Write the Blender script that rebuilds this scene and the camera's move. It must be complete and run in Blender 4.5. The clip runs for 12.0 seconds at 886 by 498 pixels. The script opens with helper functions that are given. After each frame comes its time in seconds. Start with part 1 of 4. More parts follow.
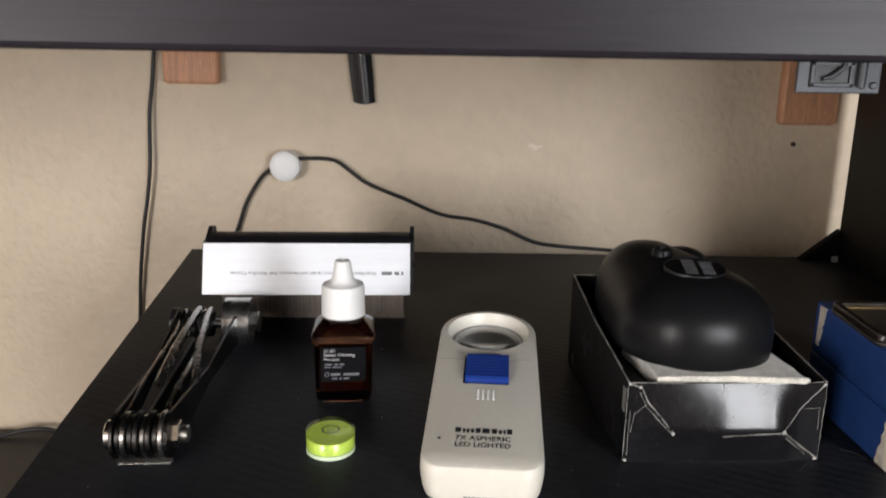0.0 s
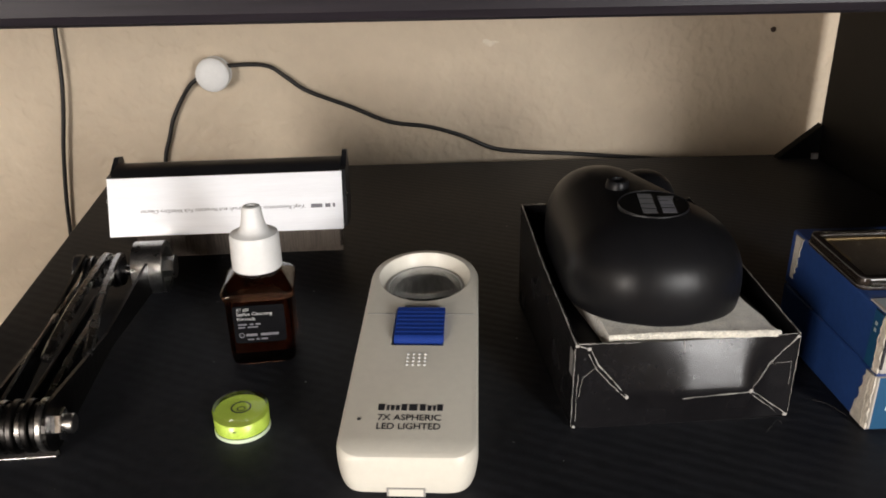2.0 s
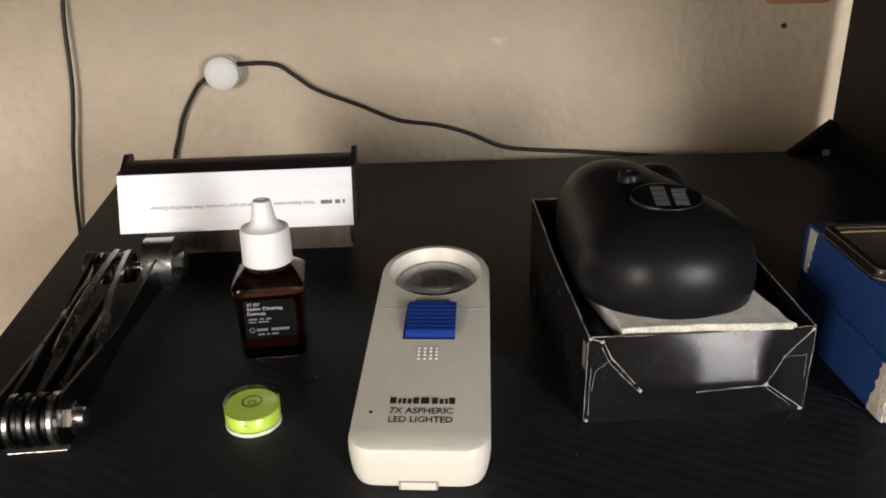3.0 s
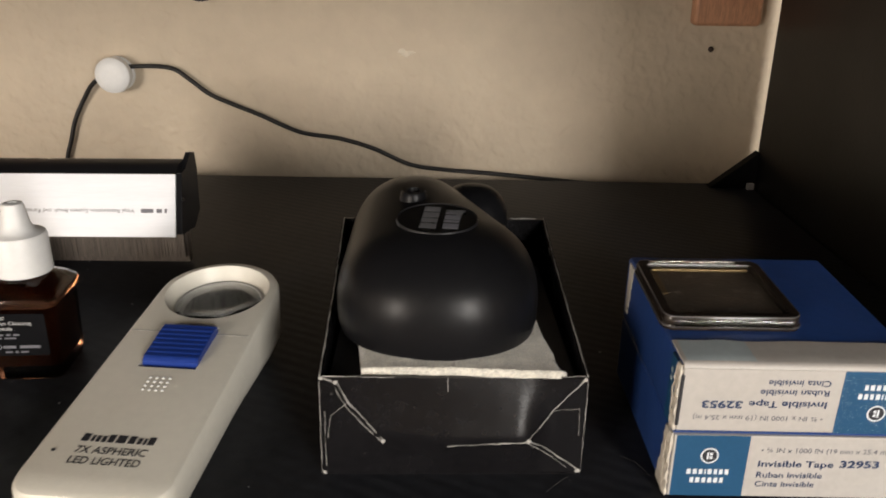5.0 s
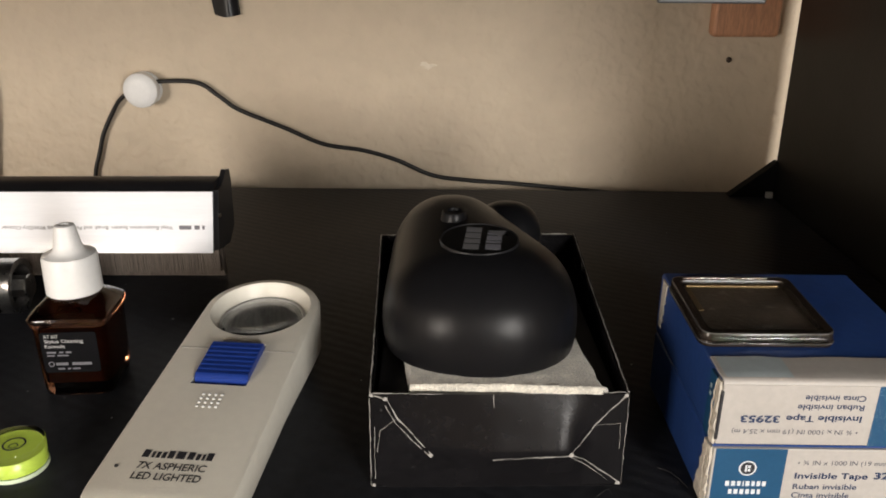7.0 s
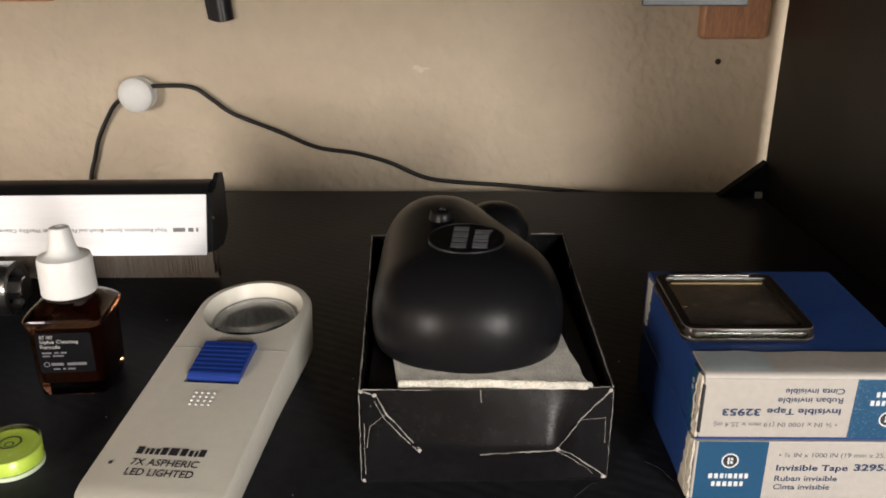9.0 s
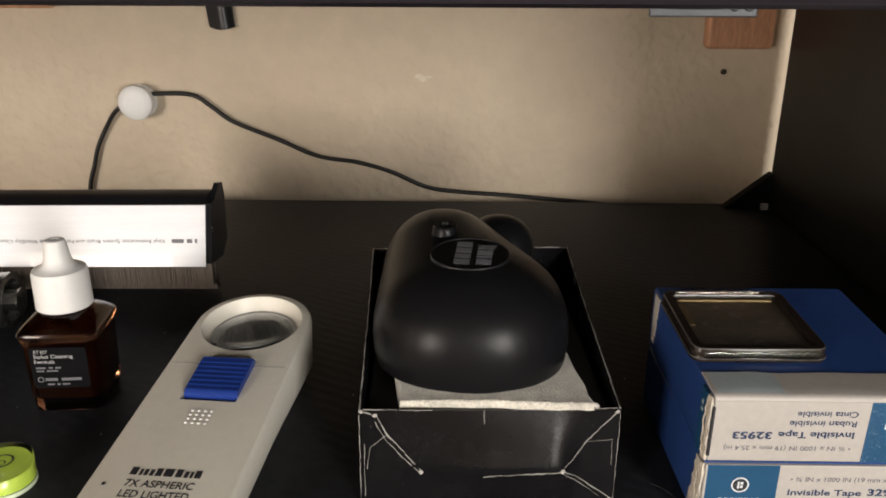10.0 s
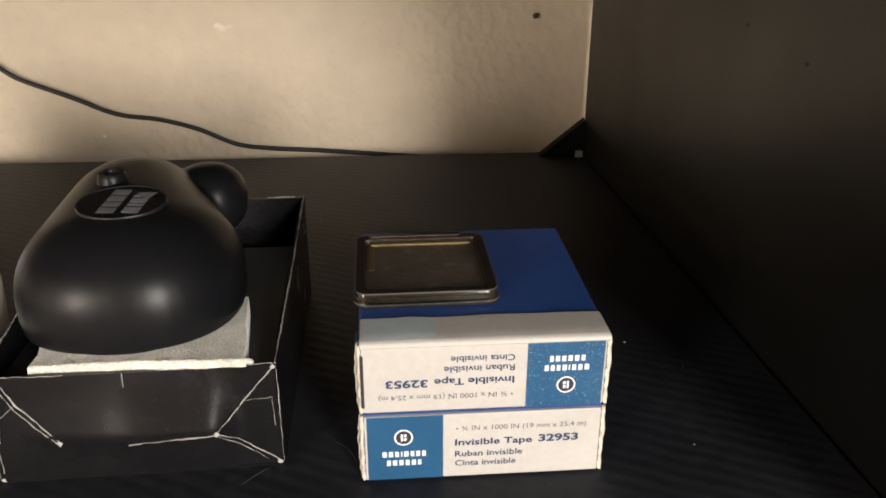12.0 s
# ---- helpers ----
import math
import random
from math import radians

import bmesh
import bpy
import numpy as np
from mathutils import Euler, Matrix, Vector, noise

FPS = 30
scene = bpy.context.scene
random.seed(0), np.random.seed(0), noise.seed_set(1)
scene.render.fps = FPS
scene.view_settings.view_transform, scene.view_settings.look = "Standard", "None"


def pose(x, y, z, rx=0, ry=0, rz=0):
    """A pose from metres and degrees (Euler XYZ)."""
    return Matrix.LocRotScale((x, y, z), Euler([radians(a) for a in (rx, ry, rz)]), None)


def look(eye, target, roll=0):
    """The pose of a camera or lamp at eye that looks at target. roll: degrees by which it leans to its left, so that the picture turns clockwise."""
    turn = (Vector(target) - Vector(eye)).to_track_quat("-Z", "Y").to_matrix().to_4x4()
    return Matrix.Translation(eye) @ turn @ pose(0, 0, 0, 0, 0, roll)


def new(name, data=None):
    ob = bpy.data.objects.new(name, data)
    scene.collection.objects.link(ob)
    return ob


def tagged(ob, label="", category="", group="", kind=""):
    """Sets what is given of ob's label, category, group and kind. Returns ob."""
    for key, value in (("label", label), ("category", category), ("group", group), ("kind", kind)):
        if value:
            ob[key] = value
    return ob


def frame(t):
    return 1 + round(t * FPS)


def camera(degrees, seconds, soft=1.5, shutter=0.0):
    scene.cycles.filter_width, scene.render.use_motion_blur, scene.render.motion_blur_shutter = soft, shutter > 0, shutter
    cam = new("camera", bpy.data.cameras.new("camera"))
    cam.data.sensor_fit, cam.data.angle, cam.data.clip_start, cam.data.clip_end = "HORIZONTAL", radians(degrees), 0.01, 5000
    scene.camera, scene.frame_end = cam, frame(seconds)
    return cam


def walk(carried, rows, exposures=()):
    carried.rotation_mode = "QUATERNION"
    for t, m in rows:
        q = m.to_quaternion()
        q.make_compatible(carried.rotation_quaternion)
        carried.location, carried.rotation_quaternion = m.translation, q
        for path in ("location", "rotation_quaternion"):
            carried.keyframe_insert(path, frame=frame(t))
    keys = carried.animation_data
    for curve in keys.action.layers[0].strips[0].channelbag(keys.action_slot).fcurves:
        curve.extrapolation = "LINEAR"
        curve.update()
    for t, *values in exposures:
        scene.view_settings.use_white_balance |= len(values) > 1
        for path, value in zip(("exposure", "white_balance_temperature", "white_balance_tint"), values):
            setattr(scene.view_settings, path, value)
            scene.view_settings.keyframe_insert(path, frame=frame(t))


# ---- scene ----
cam = camera(58.18, 12.0, soft=1.8, shutter=0.5)
PATH = [
    (0, (0.00326, 0.01652, 0.14199), (0.01732, 0.98644, -0.10102), 0.977),
    (0.5, (-0.00310, 0.02294, 0.13761), (0.02223, 0.98068, -0.14891), 0.949),
    (1, (0.00436, 0.02831, 0.13609), (0.03408, 0.97572, -0.18254), 0.185),
    (1.5, (0.02226, 0.05380, 0.14512), (0.06062, 0.98118, -0.22703), -0.454),
    (2, (0.02463, 0.06308, 0.15130), (0.05921, 0.98517, -0.23413), -0.859),
    (2.5, (0.02038, 0.06323, 0.14925), (0.04818, 0.98614, -0.23476), -1.108),
    (3, (0.02321, 0.06313, 0.14780), (0.04894, 0.98711, -0.23378), -1.199),
    (3.5, (0.02131, 0.05846, 0.14784), (0.04816, 0.98321, -0.23180), -1.280),
    (3.7, (0.03057, 0.05867, 0.14636), (0.06326, 0.98376, -0.23198), -1.270),
    (5.3, (0.10947, 0.09444, 0.13508), (0.09676, 1.03176, -0.21317), 1.186),
    (5.5, (0.10944, 0.09288, 0.14178), (0.08883, 1.03146, -0.20268), 0.856),
    (6, (0.09969, 0.08288, 0.14662), (0.08458, 1.02481, -0.18887), 0.628),
    (6.5, (0.09618, 0.08446, 0.14475), (0.08412, 1.02308, -0.19998), 0.577),
    (7, (0.09479, 0.08583, 0.14335), (0.08221, 1.02135, -0.20968), 0.312),
    (9, (0.09782, 0.08131, 0.14357), (0.08785, 1.01853, -0.20503), 0.011),
    (9.5, (0.09735, 0.08459, 0.14499), (0.08839, 1.02270, -0.20124), 0.174),
    (10, (0.09722, 0.08727, 0.14447), (0.08577, 1.02703, -0.19719), 0.258),
    (10.5, (0.10939, 0.08994, 0.14622), (0.10716, 1.02912, -0.19719), -0.136),
    (11, (0.15355, 0.09804, 0.13634), (0.18900, 1.03076, -0.22252), -0.332),
    (11.5, (0.17326, 0.10327, 0.13127), (0.23951, 1.02608, -0.24824), -0.140),
    (12, (0.17162, 0.10035, 0.13222), (0.24245, 1.02246, -0.24817), -0.022),
]
walk(cam, [(t, look(eye, target, roll)) for t, eye, target, roll in PATH],
     [(0, -0.08, 6150, 10), (1, -0.08, 6500, 10), (3.7, -0.08, 6500, 10), (5.5, -0.12, 6850, 10), (7, -0.06, 6750, 10), (9, -0.06, 6750, 10), (10.5, -0.14, 6850, 10),
      (11, 0.0, 6950, 10), (11.4, 0.33, 6850, 10), (12, 0.40, 6850, 10)])

# ---- world and light ----
world = bpy.data.worlds.new("world")
scene.world = world
world.use_nodes = True
world.node_tree.nodes["Background"].inputs[0].default_value = (0.55, 0.65, 0.8, 1)
world.node_tree.nodes["Background"].inputs[1].default_value = 0.15


def window_lamp(name, x, y, z, w, h, watts, colour, rx=90, rz=0):
    lamp = bpy.data.lights.new(name, "AREA")
    lamp.shape, lamp.size, lamp.size_y = "RECTANGLE", w, h
    lamp.energy, lamp.color = watts, colour
    ob = new(name, lamp)
    ob.matrix_world = pose(x, y, z, rx, 0, rz)
    return ob


BACK, WEST = -0.75, -0.95
W1 = dict(x=-0.62, z=0.165, w=0.30, h=0.40)
W2 = dict(x=0.59, z=0.215, w=0.24, h=0.44)
window_lamp("window_light_warm", W1["x"], BACK - 0.03, W1["z"], W1["w"], W1["h"], 12.0, (1.0, 0.92, 0.85))
window_lamp("window_light_cool", W2["x"], BACK - 0.03, W2["z"], W2["w"], W2["h"], 14.8, (1.0, 0.975, 0.955))


# ---- materials ----
def mat(name, base, rough=0.5, metal=0.0, vary=0.15, scale=60.0, bump=0.0, bump_scale=400.0, spots=None, rough_vary=0.1, coat=0.0,
        stretch=(1, 1, 1), trans=0.0, ior=1.45, spec=0.5, alpha=1.0):
    m = bpy.data.materials.new(name)
    m.use_nodes = True
    nt = m.node_tree
    b = nt.nodes["Principled BSDF"]
    tc = nt.nodes.new("ShaderNodeTexCoord")
    mp = nt.nodes.new("ShaderNodeMapping")
    mp.inputs["Scale"].default_value = stretch
    nt.links.new(tc.outputs["Object"], mp.inputs[0])
    n1 = nt.nodes.new("ShaderNodeTexNoise")
    n1.inputs["Scale"].default_value, n1.inputs["Detail"].default_value = scale, 6
    n2 = nt.nodes.new("ShaderNodeTexNoise")
    n2.inputs["Scale"].default_value, n2.inputs["Detail"].default_value = scale * 9, 3
    for n in (n1, n2):
        nt.links.new(mp.outputs[0], n.inputs["Vector"])
    add = nt.nodes.new("ShaderNodeMath")
    add.operation = "ADD"
    nt.links.new(n1.outputs[0], add.inputs[0])
    nt.links.new(n2.outputs[0], add.inputs[1])
    rng = nt.nodes.new("ShaderNodeMapRange")
    rng.inputs[1].default_value, rng.inputs[2].default_value = 0.7, 1.3
    nt.links.new(add.outputs[0], rng.inputs[0])
    mix = nt.nodes.new("ShaderNodeMix")
    mix.data_type = "RGBA"
    mix.inputs[6].default_value = (*[c * (1 - vary) for c in base], 1)
    mix.inputs[7].default_value = (*[min(1, c * (1 + vary)) for c in base], 1)
    nt.links.new(rng.outputs[0], mix.inputs[0])
    out = mix.outputs[2]
    if spots:
        colour, amount, size = spots
        n3 = nt.nodes.new("ShaderNodeTexNoise")
        n3.inputs["Scale"].default_value, n3.inputs["Detail"].default_value = size, 4
        nt.links.new(tc.outputs["Object"], n3.inputs["Vector"])
        r3 = nt.nodes.new("ShaderNodeMapRange")
        r3.inputs[1].default_value, r3.inputs[2].default_value = amount, amount + 0.04
        nt.links.new(n3.outputs[0], r3.inputs[0])
        mix3 = nt.nodes.new("ShaderNodeMix")
        mix3.data_type = "RGBA"
        mix3.inputs[7].default_value = (*colour, 1)
        nt.links.new(r3.outputs[0], mix3.inputs[0])
        nt.links.new(out, mix3.inputs[6])
        out = mix3.outputs[2]
    nt.links.new(out, b.inputs["Base Color"])
    rr = nt.nodes.new("ShaderNodeMapRange")
    rr.inputs[3].default_value, rr.inputs[4].default_value = max(0, rough - rough_vary), min(1, rough + rough_vary)
    nt.links.new(n1.outputs[0], rr.inputs[0])
    nt.links.new(rr.outputs[0], b.inputs["Roughness"])
    b.inputs["Metallic"].default_value = metal
    b.inputs["Coat Weight"].default_value = coat
    b.inputs["Transmission Weight"].default_value = trans
    b.inputs["IOR"].default_value = ior
    b.inputs["Specular IOR Level"].default_value = spec
    if alpha < 1:
        b.inputs["Alpha"].default_value = alpha
    if bump:
        nb = nt.nodes.new("ShaderNodeTexNoise")
        nb.inputs["Scale"].default_value, nb.inputs["Detail"].default_value = bump_scale, 4
        nt.links.new(mp.outputs[0], nb.inputs["Vector"])
        bp = nt.nodes.new("ShaderNodeBump")
        bp.inputs["Strength"].default_value, bp.inputs["Distance"].default_value = bump, 0.001
        nt.links.new(nb.outputs[0], bp.inputs["Height"])
        nt.links.new(bp.outputs[0], b.inputs["Normal"])
    return m


def laminate(name, base, rough, bands=True):
    """Black foil with a pressed, slanting grain."""
    m = mat(name, base, rough, vary=0.25, scale=25, rough_vary=0.08, spec=0.13)
    nt = m.node_tree
    b = nt.nodes["Principled BSDF"]
    tc = nt.nodes.new("ShaderNodeTexCoord")
    mp = nt.nodes.new("ShaderNodeMapping")
    mp.inputs["Rotation"].default_value = (0, 0, radians(28))
    nt.links.new(tc.outputs["Object"], mp.inputs[0])
    wv = nt.nodes.new("ShaderNodeTexWave")
    wv.bands_direction = "Y"
    wv.inputs["Scale"].default_value = 62
    wv.inputs["Distortion"].default_value = 1.6
    wv.inputs["Detail"].default_value = 2
    wv.inputs["Detail Scale"].default_value = 1.5
    nt.links.new(mp.outputs[0], wv.inputs["Vector"])
    bp = nt.nodes.new("ShaderNodeBump")
    bp.inputs["Strength"].default_value, bp.inputs["Distance"].default_value = 0.13, 0.0005
    nt.links.new(wv.outputs["Fac"], bp.inputs["Height"])
    fine = nt.nodes.new("ShaderNodeTexNoise")
    fine.inputs["Scale"].default_value, fine.inputs["Detail"].default_value = 900, 3
    nt.links.new(tc.outputs["Object"], fine.inputs["Vector"])
    bp2 = nt.nodes.new("ShaderNodeBump")
    bp2.inputs["Strength"].default_value, bp2.inputs["Distance"].default_value = 0.12, 0.0003
    nt.links.new(fine.outputs[0], bp2.inputs["Height"])
    nt.links.new(bp.outputs[0], bp2.inputs["Normal"])
    nt.links.new(bp2.outputs[0], b.inputs["Normal"])
    return m


def plaster(name, base):
    """Painted wall with a sprayed, knocked-down texture."""
    m = mat(name, base, 0.55, vary=0.05, scale=8, rough_vary=0.1)
    nt = m.node_tree
    b = nt.nodes["Principled BSDF"]
    tc = nt.nodes.new("ShaderNodeTexCoord")
    n1 = nt.nodes.new("ShaderNodeTexNoise")
    n1.inputs["Scale"].default_value, n1.inputs["Detail"].default_value, n1.inputs["Roughness"].default_value = 150, 1.2, 0.4
    n1.inputs["Distortion"].default_value = 0.05
    nt.links.new(tc.outputs["Object"], n1.inputs["Vector"])
    r = nt.nodes.new("ShaderNodeMapRange")
    r.interpolation_type = "SMOOTHSTEP"
    r.inputs[1].default_value, r.inputs[2].default_value = 0.36, 0.68
    nt.links.new(n1.outputs[0], r.inputs[0])
    bp = nt.nodes.new("ShaderNodeBump")
    bp.inputs["Strength"].default_value, bp.inputs["Distance"].default_value = 0.42, 0.0010
    nt.links.new(r.outputs[0], bp.inputs["Height"])
    n2 = nt.nodes.new("ShaderNodeTexNoise")
    n2.inputs["Scale"].default_value, n2.inputs["Detail"].default_value = 420, 3
    nt.links.new(tc.outputs["Object"], n2.inputs["Vector"])
    bp2 = nt.nodes.new("ShaderNodeBump")
    bp2.inputs["Strength"].default_value, bp2.inputs["Distance"].default_value = 0.09, 0.0004
    nt.links.new(n2.outputs[0], bp2.inputs["Height"])
    nt.links.new(bp.outputs[0], bp2.inputs["Normal"])
    nt.links.new(bp2.outputs[0], b.inputs["Normal"])
    return m


def timber(name, base):
    m = mat(name, base, 0.5, vary=0.3, scale=30, stretch=(9, 9, 0.7), bump=0.2, bump_scale=90)
    return m


M_WALL = plaster("beige_wall_paint", (0.60, 0.50, 0.375))
M_ROOM = mat("room_paint", (0.72, 0.67, 0.61), 0.8, vary=0.06, scale=4)
M_CARPET = mat("room_floor", (0.18, 0.15, 0.12), 0.9, vary=0.3, scale=30)
M_SHELF = laminate("black_laminate", (0.021, 0.0225, 0.027), 0.48)
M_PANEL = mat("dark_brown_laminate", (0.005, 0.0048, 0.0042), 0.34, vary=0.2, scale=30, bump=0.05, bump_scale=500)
M_UPPER = mat("dark_purple_laminate", (0.016, 0.0132, 0.0175), 0.42, spec=0.25, vary=0.3, scale=20, stretch=(0.3, 6, 6), bump=0.1, bump_scale=60)
M_DESK = mat("dark_desk", (0.014, 0.012, 0.011), 0.5, vary=0.3, scale=15)
M_WOOD = timber("raw_pine", (0.56, 0.29, 0.17))
M_CORD = mat("black_rubber", (0.012, 0.011, 0.011), 0.45, vary=0.2)
M_WHITE = mat("white_plastic", (0.80, 0.80, 0.79), 0.4, vary=0.03, bump=0.04)
M_CREAM = mat("cream_plastic", (0.74, 0.71, 0.625), 0.38, vary=0.03, scale=40, bump=0.05, bump_scale=1500)
M_GREYRING = mat("grey_plastic", (0.35, 0.34, 0.32), 0.4, vary=0.08)
M_BLUE = mat("blue_plastic", (0.013, 0.042, 0.25), 0.35, vary=0.08)
M_INK = mat("dark_ink", (0.025, 0.025, 0.03), 0.6, vary=0.2, scale=500)
M_GREYINK = mat("grey_ink", (0.16, 0.16, 0.18), 0.6, vary=0.2, scale=500)
M_NAVYINK = mat("navy_ink", (0.02, 0.04, 0.10), 0.6, vary=0.2, scale=500)
M_LENS = mat("clear_glass", (0.95, 0.97, 0.97), 0.03, vary=0.01, trans=1.0, ior=1.5, rough_vary=0.02)
M_CLEAR = mat("clear_acrylic", (0.93, 0.94, 0.92), 0.04, vary=0.02, trans=1.0, ior=1.40, rough_vary=0.03)
# grey lightened so the colour carries the silvery reflection in the lens
M_LENSSHEEN = mat("lens_well_with_sheen", (0.26, 0.25, 0.235), 0.25, vary=0.4, scale=150)
M_AMBER = mat("amber_glass", (0.23, 0.10, 0.055), 0.09, vary=0.15, scale=35, trans=1.0, ior=1.48, rough_vary=0.03)
M_LIQUOR = mat("brown_fluid", (0.05, 0.021, 0.011), 0.2, vary=0.2)
M_LABEL = mat("black_label_paper", (0.005, 0.005, 0.006), 0.5, vary=0.15, spec=0.08)
M_PRINT = mat("light_grey_print", (0.42, 0.42, 0.42), 0.6, vary=0.15, scale=700)
M_LIQUID = mat("yellow_green_liquid", (0.43, 0.57, 0.08), 0.25, vary=0.05, coat=0.5)
M_LEVELWHITE = mat("milky_plastic", (0.72, 0.85, 0.62), 0.4, vary=0.04)
M_ALU = mat("brushed_aluminium_plate", (0.84, 0.86, 0.90), 0.34, coat=0.4, vary=0.04, scale=50, stretch=(0.3, 8, 8))
M_BRISTLE = mat("carbon_bristles", (0.145, 0.12, 0.10), 0.7, vary=0.45, scale=120, stretch=(14, 14, 0.4), bump=0.5, bump_scale=900)
M_BLACKPLAST = mat("black_plastic", (0.011, 0.011, 0.0125), 0.36, vary=0.2)
M_STEEL = mat("worn_steel", (0.58, 0.57, 0.55), 0.30, metal=1.0, vary=0.25, scale=120, bump=0.15, bump_scale=500)
M_DARKSTEEL = mat("dark_steel", (0.34, 0.33, 0.32), 0.26, metal=1.0, vary=0.3, scale=150, bump=0.1, bump_scale=500)
M_BLACKENED = mat("blackened_steel", (0.055, 0.052, 0.05), 0.36, metal=1.0, vary=0.4, scale=150, bump=0.1, bump_scale=500)
M_CHROME = mat("bright_chrome", (0.85, 0.84, 0.82), 0.16, metal=1.0, vary=0.08)
M_MATTE = mat("soft_matte_black", (0.0075, 0.0075, 0.0085), 0.345, spec=0.22, vary=0.08, scale=40, bump=0.03, bump_scale=2500, rough_vary=0.03)
M_GLOSSLOGO = mat("gloss_black_badge", (0.004, 0.004, 0.004), 0.3, vary=0.1)
M_CARTON = mat("black_coated_card", (0.008, 0.0076, 0.0085), 0.25, spec=0.36, vary=0.25, scale=60, rough_vary=0.08, bump=0.13, bump_scale=70, spots=((0.12, 0.12, 0.12), 0.74, 500))
M_CARTONIN = mat("black_card_inside", (0.018, 0.018, 0.02), 0.5, vary=0.3, scale=80)
M_WORN = mat("worn_card_edge", (0.40, 0.385, 0.36), 0.7, vary=0.3, scale=600, bump=0.4, bump_scale=1200)
M_FELT = mat("off_white_felt", (0.70, 0.67, 0.585), 0.95, vary=0.34, scale=170, bump=0.8, bump_scale=1600)
M_FELT.node_tree.nodes["Principled BSDF"].inputs["Sheen Weight"].default_value = 0.9
M_TAPEBLUE = mat("royal_blue_card", (0.020, 0.058, 0.21), 0.42, vary=0.10, scale=50, bump=0.1, bump_scale=200)
M_TAPETEAL = mat("petrol_blue_print", (0.012, 0.075, 0.165), 0.45, vary=0.06, scale=80)
M_TEALWORN = mat("scuffed_petrol_blue_print", (0.012, 0.075, 0.165), 0.45, vary=0.06, scale=80, spots=((0.40, 0.47, 0.52), 0.635, 2600))
M_TAPEWHITE = mat("white_card", (0.46, 0.435, 0.405), 0.5, vary=0.05, scale=60, bump=0.08, bump_scale=400)
M_TAPEGREY = mat("pale_blue_grey_print", (0.40, 0.46, 0.48), 0.5, vary=0.05)
M_TORN = mat("torn_card", (0.60, 0.55, 0.47), 0.85, vary=0.2, scale=300, bump=0.6, bump_scale=900)
M_WHITEPRINT = mat("white_print", (0.72, 0.75, 0.78), 0.5, vary=0.05)
M_BADGEPRINT = mat("dull_silver_print", (0.13, 0.13, 0.135), 0.5, vary=0.15, scale=500)
M_SMOKE = mat("smoked_plastic", (0.020, 0.015, 0.012), 0.14, vary=0.2, scale=60, rough_vary=0.05)
M_BEVELGLINT = mat("pale_bevel_highlight", (0.09, 0.085, 0.085), 0.16, vary=0.2, coat=0.3)
M_GOLD = mat("gold_foil_strip", (0.13, 0.088, 0.042), 0.5, metal=0.8, vary=0.2, scale=200)
M_FOAM = mat("brown_foam", (0.040, 0.028, 0.019), 0.45, vary=0.5, scale=120, bump=0.3, bump_scale=700, spots=((0.10, 0.085, 0.07), 0.64, 260))
M_BRACKET = mat("zinc_grey_metal", (0.13, 0.135, 0.145), 0.5, metal=0.5, vary=0.15, scale=90)
M_NAIL = mat("rusty_nail", (0.05, 0.03, 0.02), 0.6, vary=0.3)
M_SCUFF = mat("bare_plaster", (0.72, 0.64, 0.52), 0.22, vary=0.08, bump=0.3, bump_scale=300)
M_STICKER = mat("small_sticker_paper", (0.16, 0.155, 0.15), 0.6, vary=0.4, scale=700)
M_FAINT = mat("faint_print", (0.045, 0.045, 0.048), 0.4, vary=0.3, scale=400)
M_BRACE = mat("flat_black_plastic", (0.004, 0.004, 0.004), 0.7, vary=0.3, spec=0.2)
M_HAIR = mat("pale_hair", (0.10, 0.095, 0.09), 0.6, vary=0.2)
M_DUST = mat("dust", (0.35, 0.35, 0.35), 0.9, vary=0.3)


# ---- mesh helpers ----
def part(name, bm, material, parent=None, label="", smooth=False, m=None):
    me = bpy.data.meshes.new(name)
    bm.normal_update()
    bm.to_mesh(me)
    bm.free()
    me.materials.append(material)
    if smooth:
        for p in me.polygons:
            p.use_smooth = True
        me.set_sharp_from_angle(angle=radians(38))
    ob = new(name, me)
    if m is not None:
        ob.matrix_basis = m
    if parent is not None:
        ob.parent = parent
    if label:
        ob["label"] = label
    return ob


def thing(name, m, label, category, group="", kind=""):
    ob = new(name)
    ob.empty_display_size = 0.01
    ob.matrix_basis = m
    return tagged(ob, label, category, group, kind)


def box(x0, x1, y0, y1, z0, z1, bevel=0.0, seg=2, bm=None):
    own = bm or bmesh.new()
    made = bmesh.ops.create_cube(own, size=1.0)["verts"]
    for v in made:
        v.co = Vector(((x0 + x1) / 2 + v.co.x * (x1 - x0), (y0 + y1) / 2 + v.co.y * (y1 - y0), (z0 + z1) / 2 + v.co.z * (z1 - z0)))
    if bevel:
        edges = list({e for v in made for e in v.link_edges})
        bmesh.ops.bevel(own, geom=edges, offset=bevel, segments=seg, affect="EDGES", profile=0.5)
    return own


def loft(rings, cap=True, closed=True):
    """A skin over rings of points, all of one count."""
    bm = bmesh.new()
    rows = [[bm.verts.new(p) for p in r] for r in rings]
    n = len(rows[0])
    for a, b in zip(rows, rows[1:]):
        for i in range(n if closed else n - 1):
            j = (i + 1) % n
            bm.faces.new((a[i], a[j], b[j], b[i]))
    if cap:
        bm.faces.new(list(reversed(rows[0])))
        bm.faces.new(rows[-1])
    bmesh.ops.recalc_face_normals(bm, faces=bm.faces)
    return bm


def circle(r, z, n=32, x=0, y=0):
    return [(x + r * math.cos(2 * math.pi * i / n), y + r * math.sin(2 * math.pi * i / n), z) for i in range(n)]


